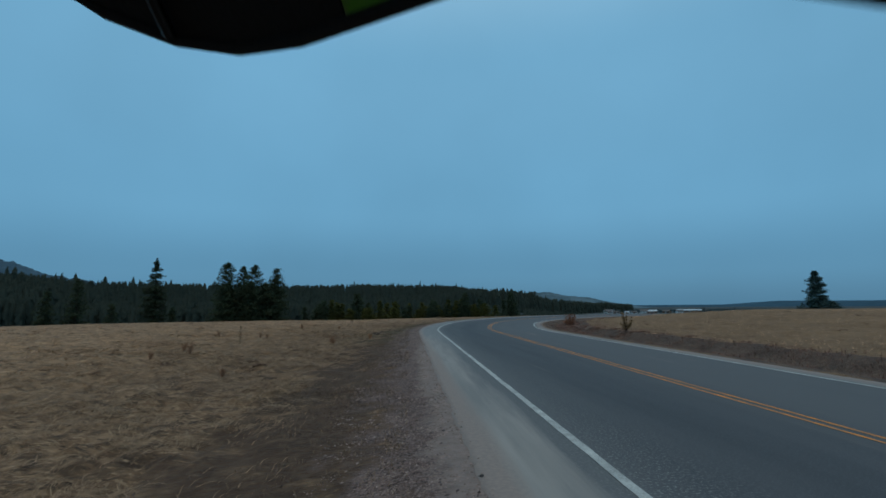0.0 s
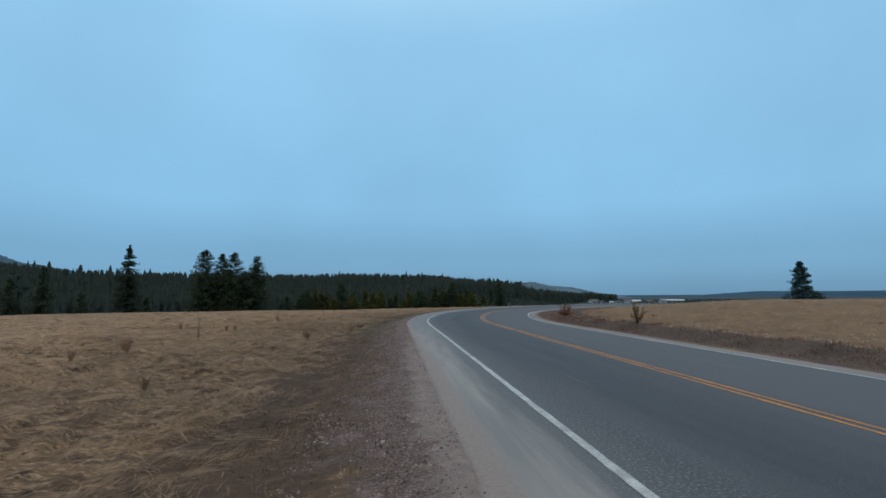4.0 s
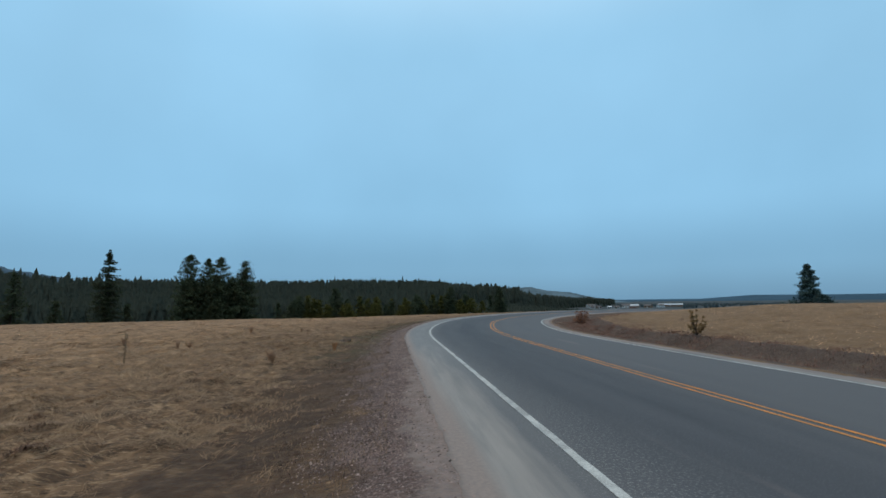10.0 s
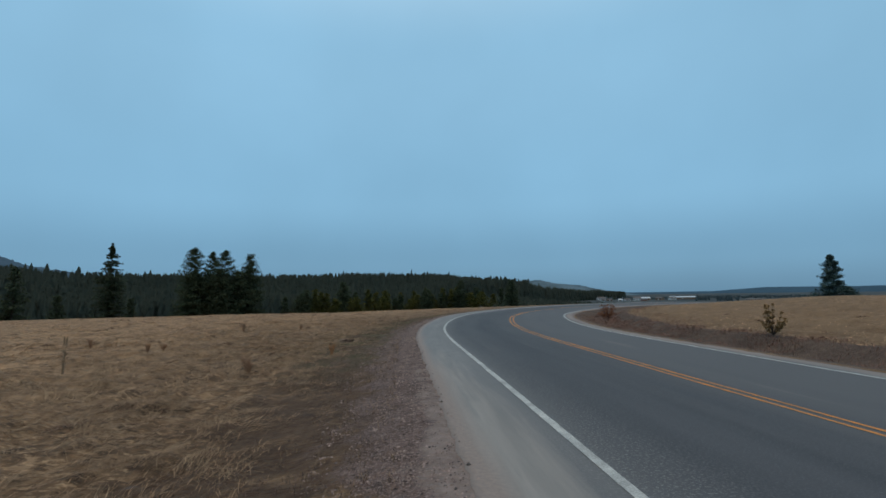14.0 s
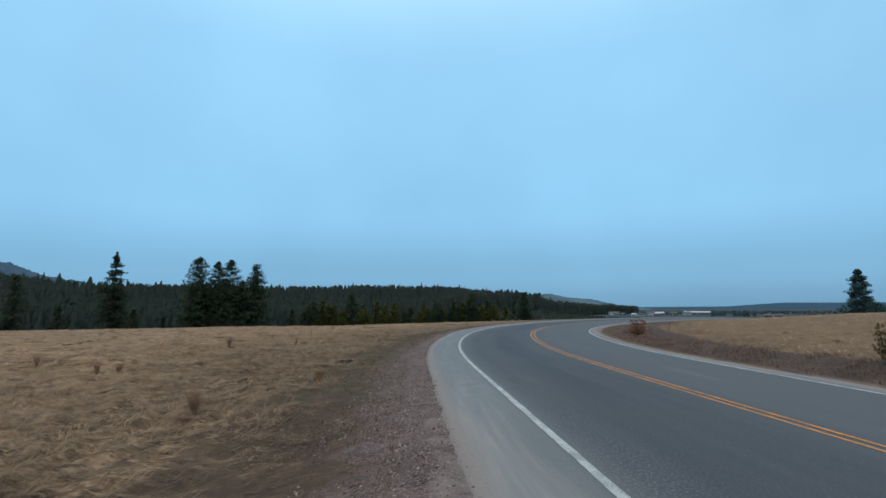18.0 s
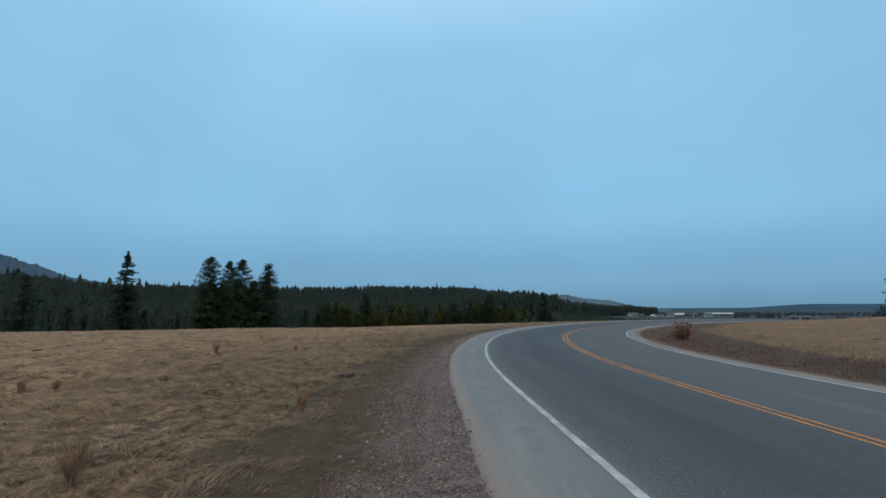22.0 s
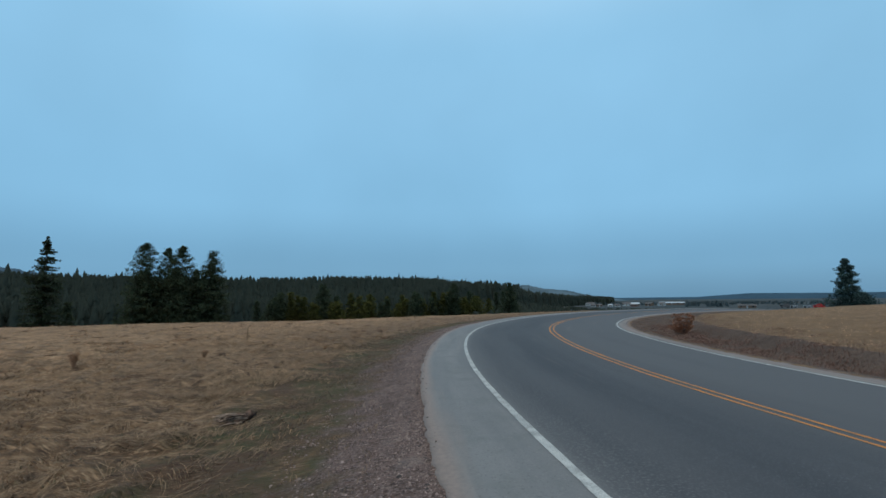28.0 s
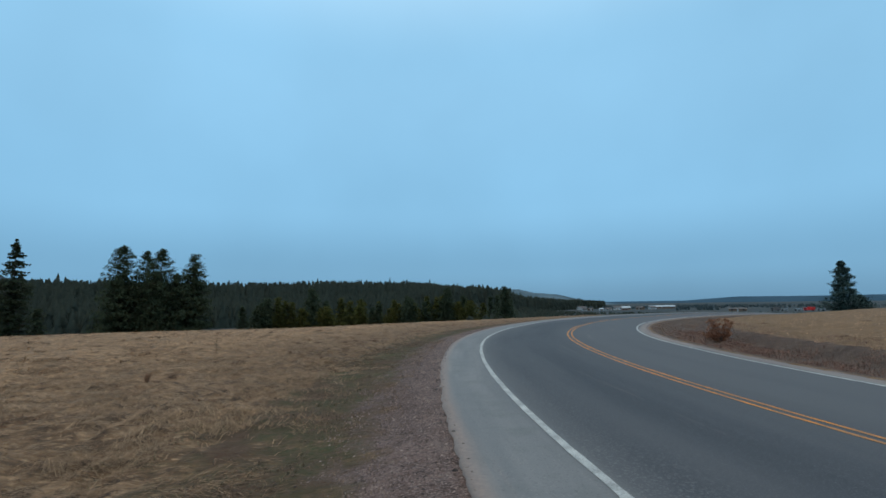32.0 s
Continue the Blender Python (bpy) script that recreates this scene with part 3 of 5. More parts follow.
road_mesh, ruv = ribbon("road", [-1.20, -1.1, -0.95, -0.8, -0.65, -0.4, -0.15, 0.15, 0.5, 1.0, 1.6, 2.2, 2.8, 3.3, 3.9, 4.5, 5.1, 5.7, 6.1, 6.3, 6.42, 6.55, 6.70, 6.85], -12, 260, 0.12, 0.0, M_ROAD, 0.022, 0.12)
ro, rs = ruv[:, 0], ruv[:, 1]
young = 1 - 0.75 * smoothstep(14, 26, rs)
dust = (0.62 * smoothstep(0.0, -0.4, ro) + 0.22 * smoothstep(-0.35, -0.8, ro)) * young + 0.35 * smoothstep(-0.85, -1.1, ro) + 0.5 * smoothstep(6.25, 6.40, ro)
road_mesh.attributes.new("dust", "FLOAT", "POINT").data.foreach_set("value", dust.astype(np.float32))
road_mesh.attributes.new("washed", "FLOAT", "POINT").data.foreach_set("value", (1.25 * smoothstep(-0.70, -1.15, ro) * young + 1.1 * smoothstep(-0.95, -1.2, ro) * (1 - young) + 0.8 * smoothstep(6.35, 6.6, ro)).astype(np.float32))
# the lane towards the bank is more worn; between the wheels each lane is darker
worn = smoothstep(2.6, 3.9, ro) * 0.75 + 0.35 * smoothstep(0.6, 0.1, ro) - 0.35 * np.exp(-((ro - 1.7) / 0.55) ** 2) + 0.2 * smoothstep(5.4, 6.2, ro)
road_mesh.attributes.new("worn", "FLOAT", "POINT").data.foreach_set("value", worn.astype(np.float32))
road_mesh.attributes.new("weathered", "FLOAT", "POINT").data.foreach_set("value", (0.9 * smoothstep(0.25, -0.25, ro) * (0.35 + 0.65 * smoothstep(10, 24, rs))).astype(np.float32))
chips = 0.9 * np.exp(-((ro - 0.25) / 0.6) ** 2) * (0.5 + 0.5 * smoothstep(30, 10, rs))
road_mesh.attributes.new("chips", "FLOAT", "POINT").data.foreach_set("value", chips.astype(np.float32))
road = tagged(new("road", road_mesh), "grey two-lane asphalt road with dusty shoulders curving right", "road", kind="structure")
for nm, o, w, mat, lab in (
    ("edge_line", -0.02, 0.098, M_LINE, "worn white painted edge line on asphalt"),
    ("edge_line", 6.29, 0.09, M_LINE, "worn white painted edge line on asphalt"),
    ("centre_line", 3.125, 0.052, M_YELLOW, "worn yellow painted line on asphalt"),
    ("centre_line", 3.295, 0.052, M_YELLOW, "worn yellow painted line on asphalt"),
):
    me, _ = ribbon(nm, [o - w / 2, o + w / 2], -12, 260, 0.2, 0.004, mat, 0.004)
    tagged(new(nm, me), lab, "road marking", kind="structure")
# ---- rest ----


# ---------------------------------------------------------------- trees
def cards(r, centres, spread_r, size, flat=0.5, per=5):
    """Small leaf-shaped four-cornered sprays about each centre."""
    c = np.repeat(np.asarray(centres, float), per, 0)
    n = len(c)
    g = r.normal(0, 1, (n, 3)) * spread_r * [1, 1, 0.55]
    a = r.uniform(0, 2 * np.pi, n)
    tilt = r.normal(0, flat, n)
    u = np.stack([np.cos(a) * np.cos(tilt), np.sin(a) * np.cos(tilt), np.sin(tilt)], -1)
    v = np.stack([-np.sin(a), np.cos(a), r.normal(0, 0.6, n)], -1)
    ln = size * r.uniform(0.6, 1.4, (n, 1))
    wd = ln * r.uniform(0.28, 0.5, (n, 1))
    m = c + g
    verts = np.stack([m - u * ln * 0.5, m + v * wd * 0.5, m + u * ln * 0.5, m - v * wd * 0.5], 1)
    return verts.reshape(-1, 3), np.arange(n * 4).reshape(-1, 4)


def puffs(r, balls, leaf, per):
    """Needle clumps: balls (x, y, z, radius) filled with small sprays."""
    b = np.repeat(np.asarray(balls, float), per, 0)
    d = r.normal(0, 1, (len(b), 3))
    d *= (r.uniform(0, 1, (len(b), 1)) ** 0.4) * b[:, 3:] / np.linalg.norm(d, axis=1)[:, None]
    return cards(r, b[:, :3] + d * [1, 1, 0.8], 0.001, leaf, 0.9, 1)


def tube(points, radii, sides=6):
    """A tapered tube through places."""
    verts, faces = [], []
    pts = [Vector(p) for p in points]
    for k, p in enumerate(pts):
        d = (pts[min(k + 1, len(pts) - 1)] - pts[max(k - 1, 0)]).normalized()
        a = d.orthogonal().normalized()
        b = d.cross(a)
        for s in range(sides):
            t = 2 * math.pi * s / sides
            verts.append(p + (a * math.cos(t) + b * math.sin(t)) * radii[k])
    for k in range(len(pts) - 1):
        for s in range(sides):
            t = (s + 1) % sides
            faces.append((k * sides + s, k * sides + t, (k + 1) * sides + t, (k + 1) * sides + s))
    return verts, faces


def joined(chunks):
    """Tubes of (verts, faces) in one list of each."""
    vs, fs, n = [], [], 0
    for v, f in chunks:
        vs += [tuple(p) for p in v]
        fs += [tuple(i + n for i in q) for q in f]
        n += len(v)
    return vs, fs


def conifer(name, x, y, height, width, mat, label, seed, shape="fir", bare=0.05, gaps=0.25, size=0.34, dens=1.0, lean=(0, 0), group=""):
    """A trunk, its limbs and a crown of small sprays along the limbs. height: of its top over the road; width: the crown's greatest radius."""
    r = np.random.RandomState(seed)
    height = height - ground_z(x, y) + 0.15
    top = tagged(new(name), label, "tree", group)
    top.location = (x, y, ground_z(x, y) - 0.15)
    hs = np.linspace(0, 1, 9)
    stem = [(lean[0] * h * h + 0.003 * height * math.sin(5 * h + seed), lean[1] * h * h, h * height) for h in hs]
    rad = [max(0.015, height * 0.013 * (1 - h) ** 0.9 + 0.01) for h in hs]
    v, f = tube(stem, rad, 7)
    piece("trunk", mesh_of("trunk", v, f, M_BARK, True), top, "dark rough bark")
    limbs, centres, tufts = [], [], []
    n = int(height * 9 * dens)
    for k in range(n):
        h = bare + (1 - bare) * ((k + r.uniform(0, 1)) / n)
        u = (h - bare) / (1 - bare)
        if shape == "fir":
            reach = (1 - u) ** 0.85 * 0.92 + 0.06
        elif shape == "spire":  # a dense skirt under a thin tiered top
            reach = 1.0 - 0.2 * u if u < 0.62 else 0.78 * ((1 - u) / 0.38) ** 0.9 * (0.80 + 0.32 * math.sin(u * 75)) + 0.03
            if u > 0.62 and r.uniform() < 0.42 - 0.3 * math.sin(u * 75):
                continue
        elif shape == "pine":  # a dense foot under separate needle clumps
            reach = 1.0 - 0.15 * u if u < 0.6 else 0.92 * max(0.0, 1 - ((u - 0.6) / 0.4) ** 1.7) ** 0.6
            if u > 0.6 and r.uniform() < 0.25 + 2.0 * gaps:
                continue
        elif shape == "column":
            reach = 0.95 * (min(1, u * 6 + 0.55)) * (1 - u ** 3.2) + 0.08
        else:  # broad: layered tiers with gaps between them
            tier = (u * 7.5) % 1.0
            reach = (1 - u) ** 0.95 * (1.05 - 0.45 * tier) + 0.05
            if r.uniform() < 0.42 + 0.30 * (tier > 0.55):
                continue
        reach = max(0.04, reach) * width * r.uniform(0.72, 1.08)
        a = r.uniform(0, 2 * np.pi)
        if shape == "broad":  # lobes that reach out further on some sides
            reach *= 0.84 + 0.28 * math.sin(2 * a + 9 * u + seed)
        droop = {"fir": -0.22, "spire": 0.0, "column": 0.05, "broad": 0.16, "pine": 0.35}[shape] * (1 - u * 0.8) + r.normal(0, 0.07)
        base = np.array([np.interp(h, hs, [s[0] for s in stem]), np.interp(h, hs, [s[1] for s in stem]), h * height])
        tip = base + reach * np.array([math.cos(a), math.sin(a), droop])
        if reach > 0.5:
            bend = (base + tip) / 2 + np.array([0, 0, 0.06 * reach])
            limbs.append(tube([base, bend, tip], [0.010 * reach + 0.012, 0.008 * reach + 0.008, 0.006], 4))
        if shape == "pine" and u > 0.6:
            for t in (0.35, 0.7, 1.0):
                tufts.append((*(base + (tip - base) * t + [0, 0, 0.10 * t]), 0.38 * r.uniform(0.7, 1.25) * (0.8 + 0.3 * t)))
            continue
        if shape == "spire" and u > 0.62:
            for t in (0.15, 0.45, 0.75, 1.0):
                tufts.append((*(base + (tip - base) * t), r.uniform(0.12, 0.24) * (1.25 - 0.45 * u)))
            continue
        if shape == "broad":
            for t in np.arange(0.25 if u < 0.45 else 0.5, 1.01, 0.22):
                tufts.append((*(base + (tip - base) * t + [0, 0, 0.1 * reach * t * t]), width * 0.10 * r.uniform(0.7, 1.25) * (1.1 - 0.5 * u)))
            continue
        m = max(2, int(reach / (size * 0.8)))
        for j in range(m):
            t = (j + r.uniform(0.3, 1)) / m
            if r.uniform() < gaps * (0.4 + u):
                continue
            centres.append(base + (tip - base) * t)
    if limbs:
        v, f = joined(limbs)
        tagged(piece("branchwork", mesh_of("branchwork", v, f, M_BARK), top), kind="stuff")
    tipped = [(stem[-1][0], stem[-1][1], height * q) for q in np.linspace(0.95, 1.0, 3)]
    if shape == "broad":
        tufts += [(stem[-1][0], stem[-1][1], height * q, width * w) for q, w in ((0.80, 0.14), (0.88, 0.12), (0.95, 0.10), (0.99, 0.07))]
        tufts += [(0, 0, height * q, width * 0.2 * (1.1 - q)) for q in np.linspace(0.1, 0.75, 9)]
        v, f = puffs(r, tufts, size * 0.5, 30)
        tufts = []
    elif shape in ("fir", "spire"):
        v, f = cards(r, np.array(centres), size * 0.4, size * 0.9, 0.45, 6)
    else:
        v, f = cards(r, np.array(centres + tipped), size * 0.62, size * 0.8, 0.8, 9)
    if tufts:
        tufts += [(stem[-1][0], stem[-1][1], height * q, w) for q, w in ((0.93, 0.2), (0.965, 0.16), (0.99, 0.12))]
        v2, f2 = puffs(r, tufts, 0.2, 30)
        v, f = np.r_[v, v2], np.r_[f, f2 + len(v)]
    tagged(piece("crown", mesh_of("crown", v, f, mat), top), kind="stuff")
    return top


CLUMP = "clump of pines in the field"
conifer("fir_tree", -53.2, 103.9, 12.0, 2.9, M_FIR, "tall narrow dark fir with a sparse pointed top", 11, "spire", 0.0, 0.05, 0.40, 3.2)
conifer("pine_tree", -38.5, 104.4, 10.9, 2.9, M_PINE, "tall pine with an open clumped crown", 12, "pine", 0.02, 0.02, 0.45, 2.8, group=CLUMP)
conifer("pine_tree", -35.6, 105.6, 10.2, 2.0, M_PINE, "slender tall pine with an open crown", 13, "pine", 0.02, 0.08, 0.42, 2.6, group=CLUMP)
conifer("pine_tree", -32.4, 103.0, 10.2, 2.4, M_PINE, "tall pine with an open pointed crown", 14, "pine", 0.02, 0.06, 0.45, 2.7, group=CLUMP)
conifer("pine_tree", -28.7, 106.0, 9.9, 3.1, M_PINE, "dense bushy pine with a rounded top", 15, "column", 0.0, 0.12, 0.42, 2.6, group=CLUMP)
conifer("pine_tree", -38.0, 103.0, 6.4, 3.8, M_PINE, "low dense pine in a clump", 16, "column", 0.0, 0.05, 0.55, 2.0, group=CLUMP)
conifer("pine_tree", -33.8, 104.6, 7.0, 3.6, M_PINE, "low dense pine in a clump", 17, "column", 0.0, 0.05, 0.55, 2.0, group=CLUMP)
conifer("pine_tree", -30.2, 103.6, 6.5, 3.4, M_PINE, "low dense pine in a clump", 18, "column", 0.0, 0.05, 0.55, 2.0, group=CLUMP)
conifer("pine_tree", 132.6, 142.0, 12.0, 8.6, M_LONE, "lone broad pine standing in the dry field", 21, "broad", 0.02, 0.10, 0.8, 3.2)
conifer("pine_tree", 138.5, 142.5, 2.2, 3.6, M_LONE, "low bushy pine beside a lone tall one", 22, "column", 0.0, 0.05, 0.7, 2.0)
conifer("fir_tree", -60.9, 92.0, 6.9, 3.2, M_FIR, "dark fir at the field's edge", 23, "fir", 0.0, 0.08, 0.55, 1.8)
conifer("fir_tree", -66.5, 92.5, 4.6, 3.0, M_FIR, "dark fir at the field's edge", 24, "fir", 0.0, 0.08, 0.55, 1.8)
conifer("fir_tree", -57.0, 96.0, 2.2, 2.4, M_FIR, "small dark fir at the field's edge", 25, "fir", 0.0, 0.05, 0.5, 1.8)
conifer("fir_tree", -49.0, 103.0, 1.6, 1.9, M_FIR, "small dark fir at the field's edge", 26, "fir", 0.0, 0.05, 0.5, 1.8)
for tx, ty, th, tw in ((17.1, 136.7, 5.2, 2.4), (28.9, 128.1, 5.0, 2.3)):
    conifer("pine_tree", tx, ty, th, tw, M_FIR, "dark rounded bushy pine near the road's bend", int(tx), "column", 0.0, 0.05, 0.5, 2.2)
YOUNG = [
    (-22.5, 125, 2.0, 2.4), (-19.6, 126, 3.2, 2.6), (-17.2, 128, 2.2, 2.5), (-13.6, 132, 5.0, 2.6),
    (-10.4, 131, 2.4, 2.5), (-7.0, 133, 2.2, 2.6), (-3.2, 136, 2.6, 2.4), (0.8, 137, 2.2, 2.4), (4.6, 140, 2.6, 2.4), (8.5, 143, 3.0, 2.5),
    (13.2, 145, 3.2, 2.6), (-27, 128, 1.4, 2.2), (23.5, 150, 3.4, 2.4), (33.5, 160, 3.4, 2.2), (38, 170, 4.0, 2.4), (-41, 130, 1.6, 2.4), (-45, 126, 1.2, 2.2),
]
rh = random.Random(8)
YOUNG += [(6 + 2.6 * k + rh.uniform(-1, 1), 131 + 1.6 * k + rh.uniform(-2, 2), rh.uniform(1.4, 2.8), rh.uniform(2.6, 3.4)) for k in range(9)]
YOUNG += [(-24 + 2.1 * k + rh.uniform(-0.8, 0.8), 124 + 0.75 * k + rh.uniform(-3, 3), rh.uniform(0.2, 3.4), rh.uniform(1.8, 3.6)) for k in range(22)]
for n, (tx, ty, th, tw) in enumerate(YOUNG):
    old = th > 4.5 or rh.uniform(0, 1) < 0.45
    conifer("young_conifer", tx, ty, th, tw, M_FIR if old else M_YOUNG, "dark green rounded conifer at the wood's edge" if old else "young yellow-green conifer at the wood's edge", 40 + n, "fir" if n % 3 else "column", 0.0, 0.06, 0.55, 1.8, group="young conifers along the wood's edge")


def woods(name, n, seed, azimuths, near, far, tall, mat, label, sprays=64, plump=1.0, tiers=11, odd=0.25):
    """Far conifers in one mesh: each of ragged tiers and loose sprays, thinner towards its tip."""
    r = np.random.RandomState(seed)
    az = r.uniform(azimuths[0], azimuths[-1], n)
    d0, d1 = np.interp(az, azimuths, near), np.interp(az, azimuths, far)
    d = d0 + (d1 - d0) * r.uniform(0, 1, n) ** 1.2
    x, y = d * np.sin(np.radians(az)), 20 + d * np.cos(np.radians(az))
    h = np.interp(az, azimuths, tall) * r.uniform(0.80, 1.0, n) * (1 + 0.06 * wave(x, y, 0.09, 61)) * np.where(r.uniform(0, 1, n) < 0.035, 1.1 + (odd - 0.1) * r.uniform(0, 1, n) * (0.2 + 0.8 * smoothstep(12, 2, az)), 1.0)
    w = h * r.uniform(0.13, 0.26, n) * plump
    blunt = r.uniform(0, 1, n) < 0.4
    z = land(x, y) - 0.4

    def girth(u, which):
        """The crown's radius at a height u of each tree."""
        fir = 0.92 * np.clip(1 - u, 0, 1) ** 0.85 + 0.02
        round_top = 0.80 * np.sqrt(np.clip(1 - u * u, 0, 1)) + 0.02
        return w[which] * np.where(blunt[which], round_top, fir)

    # tiers of ragged skirts, each a ring of points under its own tip
    ring, trees = 10, np.arange(n)
    v, f, count = [], [], 0
    for k in range(tiers):
        u = np.clip((k + r.uniform(-0.25, 0.25, n)) / tiers, 0, 1)
        tip = np.minimum(u + 4.5 / tiers, 1.0)
        a = r.uniform(0, 6.28, (n, 1)) + np.arange(ring) * 2 * np.pi / ring + r.normal(0, 0.15, (n, ring))
        rr = girth(u + 0.25 / tiers, trees)[:, None] * r.uniform(0.45, 1.25, (n, ring))
        rz = (u[:, None] + r.uniform(-0.7, 0.6, (n, ring)) / tiers) * h[:, None]
        top = np.stack([x + r.normal(0, 0.12, n), y + r.normal(0, 0.12, n), z + tip * h], -1)[:, None]
        rim = np.stack([x[:, None] + rr * np.cos(a), y[:, None] + rr * np.sin(a), z[:, None] + np.maximum(rz, 0)], -1)
        v.append(np.concatenate([top, rim], 1).reshape(-1, 3))
        i = count + trees[:, None] * (ring + 1)
        j = np.arange(ring)
        f.append(np.stack(np.broadcast_arrays(i, i + 1 + j, i + 1 + (j + 1) % ring), -1).reshape(-1, 3))
        count += n * (ring + 1)
    # sprays that break the skirts' edges
    which = np.repeat(trees, sprays)
    u = r.uniform(0.02, 0.97, n * sprays)
    a = r.uniform(0, 2 * np.pi, n * sprays)
    reach = girth(u, which) * r.uniform(0.75, 1.2, n * sprays)
    out = np.stack([np.cos(a), np.sin(a), 0 * a], -1)
    side = np.stack([-np.sin(a), np.cos(a), r.normal(0, 0.5, n * sprays)], -1) * (0.12 * reach + 0.06)[:, None]
    root = np.stack([x[which], y[which], z[which] + h[which] * u], -1)
    fall = np.array([0, 0, 1.0]) * (reach * r.uniform(0.1, 0.7, n * sprays))[:, None]
    tri = np.stack([root + out * (0.55 * reach)[:, None] + side, root + out * (0.55 * reach)[:, None] - side, root + out * (1.1 * reach)[:, None] - fall], 1)
    v.append(tri.reshape(-1, 3))
    f.append(count + np.arange(n * sprays * 3).reshape(-1, 3))
    v, f = np.concatenate(v), np.concatenate(f)
    return tagged(new(name, mesh_of(name, v, f, mat, True)), label, "forest", kind="stuff")


# the slope's trees are low; past the bend they stand on level ground and are taller
LOWER = [t * (1 - SLOPE_SHARE * float(smoothstep(12, 3, a))) for a, t in zip(FOREST_AZ, FOREST_TALL)]
NEAR = [190, 185, 180, 172, 165, 160, 165, 175, 225, 320, 430, 620, 780, 820]
FAR = [350, 355, 355, 358, 358, 358, 358, 385, 420, 500, 620, 820, 960, 980]
woods("forest", 6200, 5, FOREST_AZ, NEAR, FAR, LOWER, M_WOODS, "far dark evergreen forest along the field", 26, 1.15, 7, 0.45)


# ---------------------------------------------------------------- grass, gravel and weeds
def blades(name, x, y, length, width, lay, seed, mat, label, category, turn=None, jitter=0.5):
    """Thin bent blades on the ground, in one mesh. lay: 0 upright to 1 flat."""
    r = np.random.RandomState(seed)
    n = len(x)
    z = land(x, y) - 0.01
    a = (r.uniform(0, 2 * np.pi, n) if turn is None else turn) + r.normal(0, jitter, n)
    ln, wd = length * r.uniform(0.55, 1.35, n), width * r.uniform(0.6, 1.4, n)
    fl = np.clip(lay + r.normal(0, 0.09, n), 0, 0.97)
    d = np.stack([np.cos(a), np.sin(a), 0 * a], -1)
    s = np.stack([-np.sin(a), np.cos(a), 0 * a], -1) * (wd / 2)[:, None]
    up = np.array([0, 0, 1.0])
    base = np.stack([x, y, z], -1)
    mid = base + d * (ln * 0.5 * fl)[:, None] + up * (ln * 0.5 * (1 - fl) + 0.03)[:, None]
    tip = mid + d * (ln * 0.5 * np.sqrt(fl))[:, None] + up * (ln * 0.5 * (1 - fl) * r.uniform(-0.5, 0.9, n) - 0.01)[:, None]
    v = np.stack([base - s, base + s, mid + s * 0.8, mid - s * 0.8, tip], 1).reshape(-1, 3)
    k = (np.arange(n) * 5)[:, None]
    f = np.concatenate([k + [0, 1, 2], k + [0, 2, 3], k + [3, 2, 4]], 0)
    return tagged(new(name, mesh_of(name, v, f, mat)), label, category, kind="stuff")


def swaths(name, x, y, length, width, turn, seed, mat, label, lock=24):
    """Long limp blades that lie over in arcs, in one mesh, four joints to a blade; those of one lock curl alike."""
    r = np.random.RandomState(seed)
    n = len(x)
    a = turn + r.normal(0, 0.17, n)
    ln, wd = length * r.uniform(0.5, 1.3, n), width * r.uniform(0.6, 1.4, n)
    curl = np.repeat(r.normal(0, 0.75, n // lock + 1), lock)[:n] + r.normal(0, 0.2, n)
    rise = np.repeat(r.uniform(0.01, 0.07, n // lock + 1), lock)[:n] * r.uniform(0.4, 1.2, n)
    px, py = x + r.normal(0, 0.05, n), y + r.normal(0, 0.05, n)
    rows = []
    for k in range(5):
        t = k / 4
        b = a + curl * t
        s = np.stack([-np.sin(b), np.cos(b)], -1) * (wd * (1 - 0.8 * t) / 2)[:, None]
        z = land(px, py) + rise * math.sin(math.pi * min(1, t * 1.15)) + 0.012
        rows.append(np.stack([np.c_[px - s[:, 0], py - s[:, 1], z], np.c_[px + s[:, 0], py + s[:, 1], z]], 1))
        px, py = px + np.cos(b) * ln / 4, py + np.sin(b) * ln / 4
    v = np.stack(rows, 1).reshape(-1, 3)
    k = (np.arange(n) * 10)[:, None]
    f = np.concatenate([k + [2 * j, 2 * j + 1, 2 * j + 3, 2 * j + 2] for j in range(4)], 0)
    return tagged(new(name, mesh_of(name, v, f, mat)), label, "grass", kind="stuff")


def combed(x, y):
    """The way the matted grass lies, turning slowly over the field."""
    return 0.4 + 1.3 * wave(x, y, 0.5, 21) + 0.9 * wave(x, y, 1.7, 22)


rg = np.random.RandomState(77)


def strewn(n, o0, o1, s0, s1, power=1.0, clump=0.0, thin=0.0):
    """Places over a strip beside the road, thicker towards its first offset."""
    o = o0 + (o1 - o0) * rg.uniform(0, 1, n) ** power
    s = rg.uniform(s0, s1, n)
    if thin:
        some = rg.uniform(0, 1, n) < smoothstep(0, thin, np.abs(o - o0)) + 0.04
        o, s = o[some], s[some]
        n = len(o)
    p = np.stack(along(s, o), -1)
    if clump:
        keep = wave(p[:, 0], p[:, 1], 13.0, 33) + 0.7 * wave(p[:, 0], p[:, 1], 4.5, 31) + 0.7 * wave(p[:, 0], p[:, 1], 1.6, 32) > rg.uniform(-0.55, clump + 0.2, n)
        p = p[keep]
    return p[:, 0], p[:, 1]


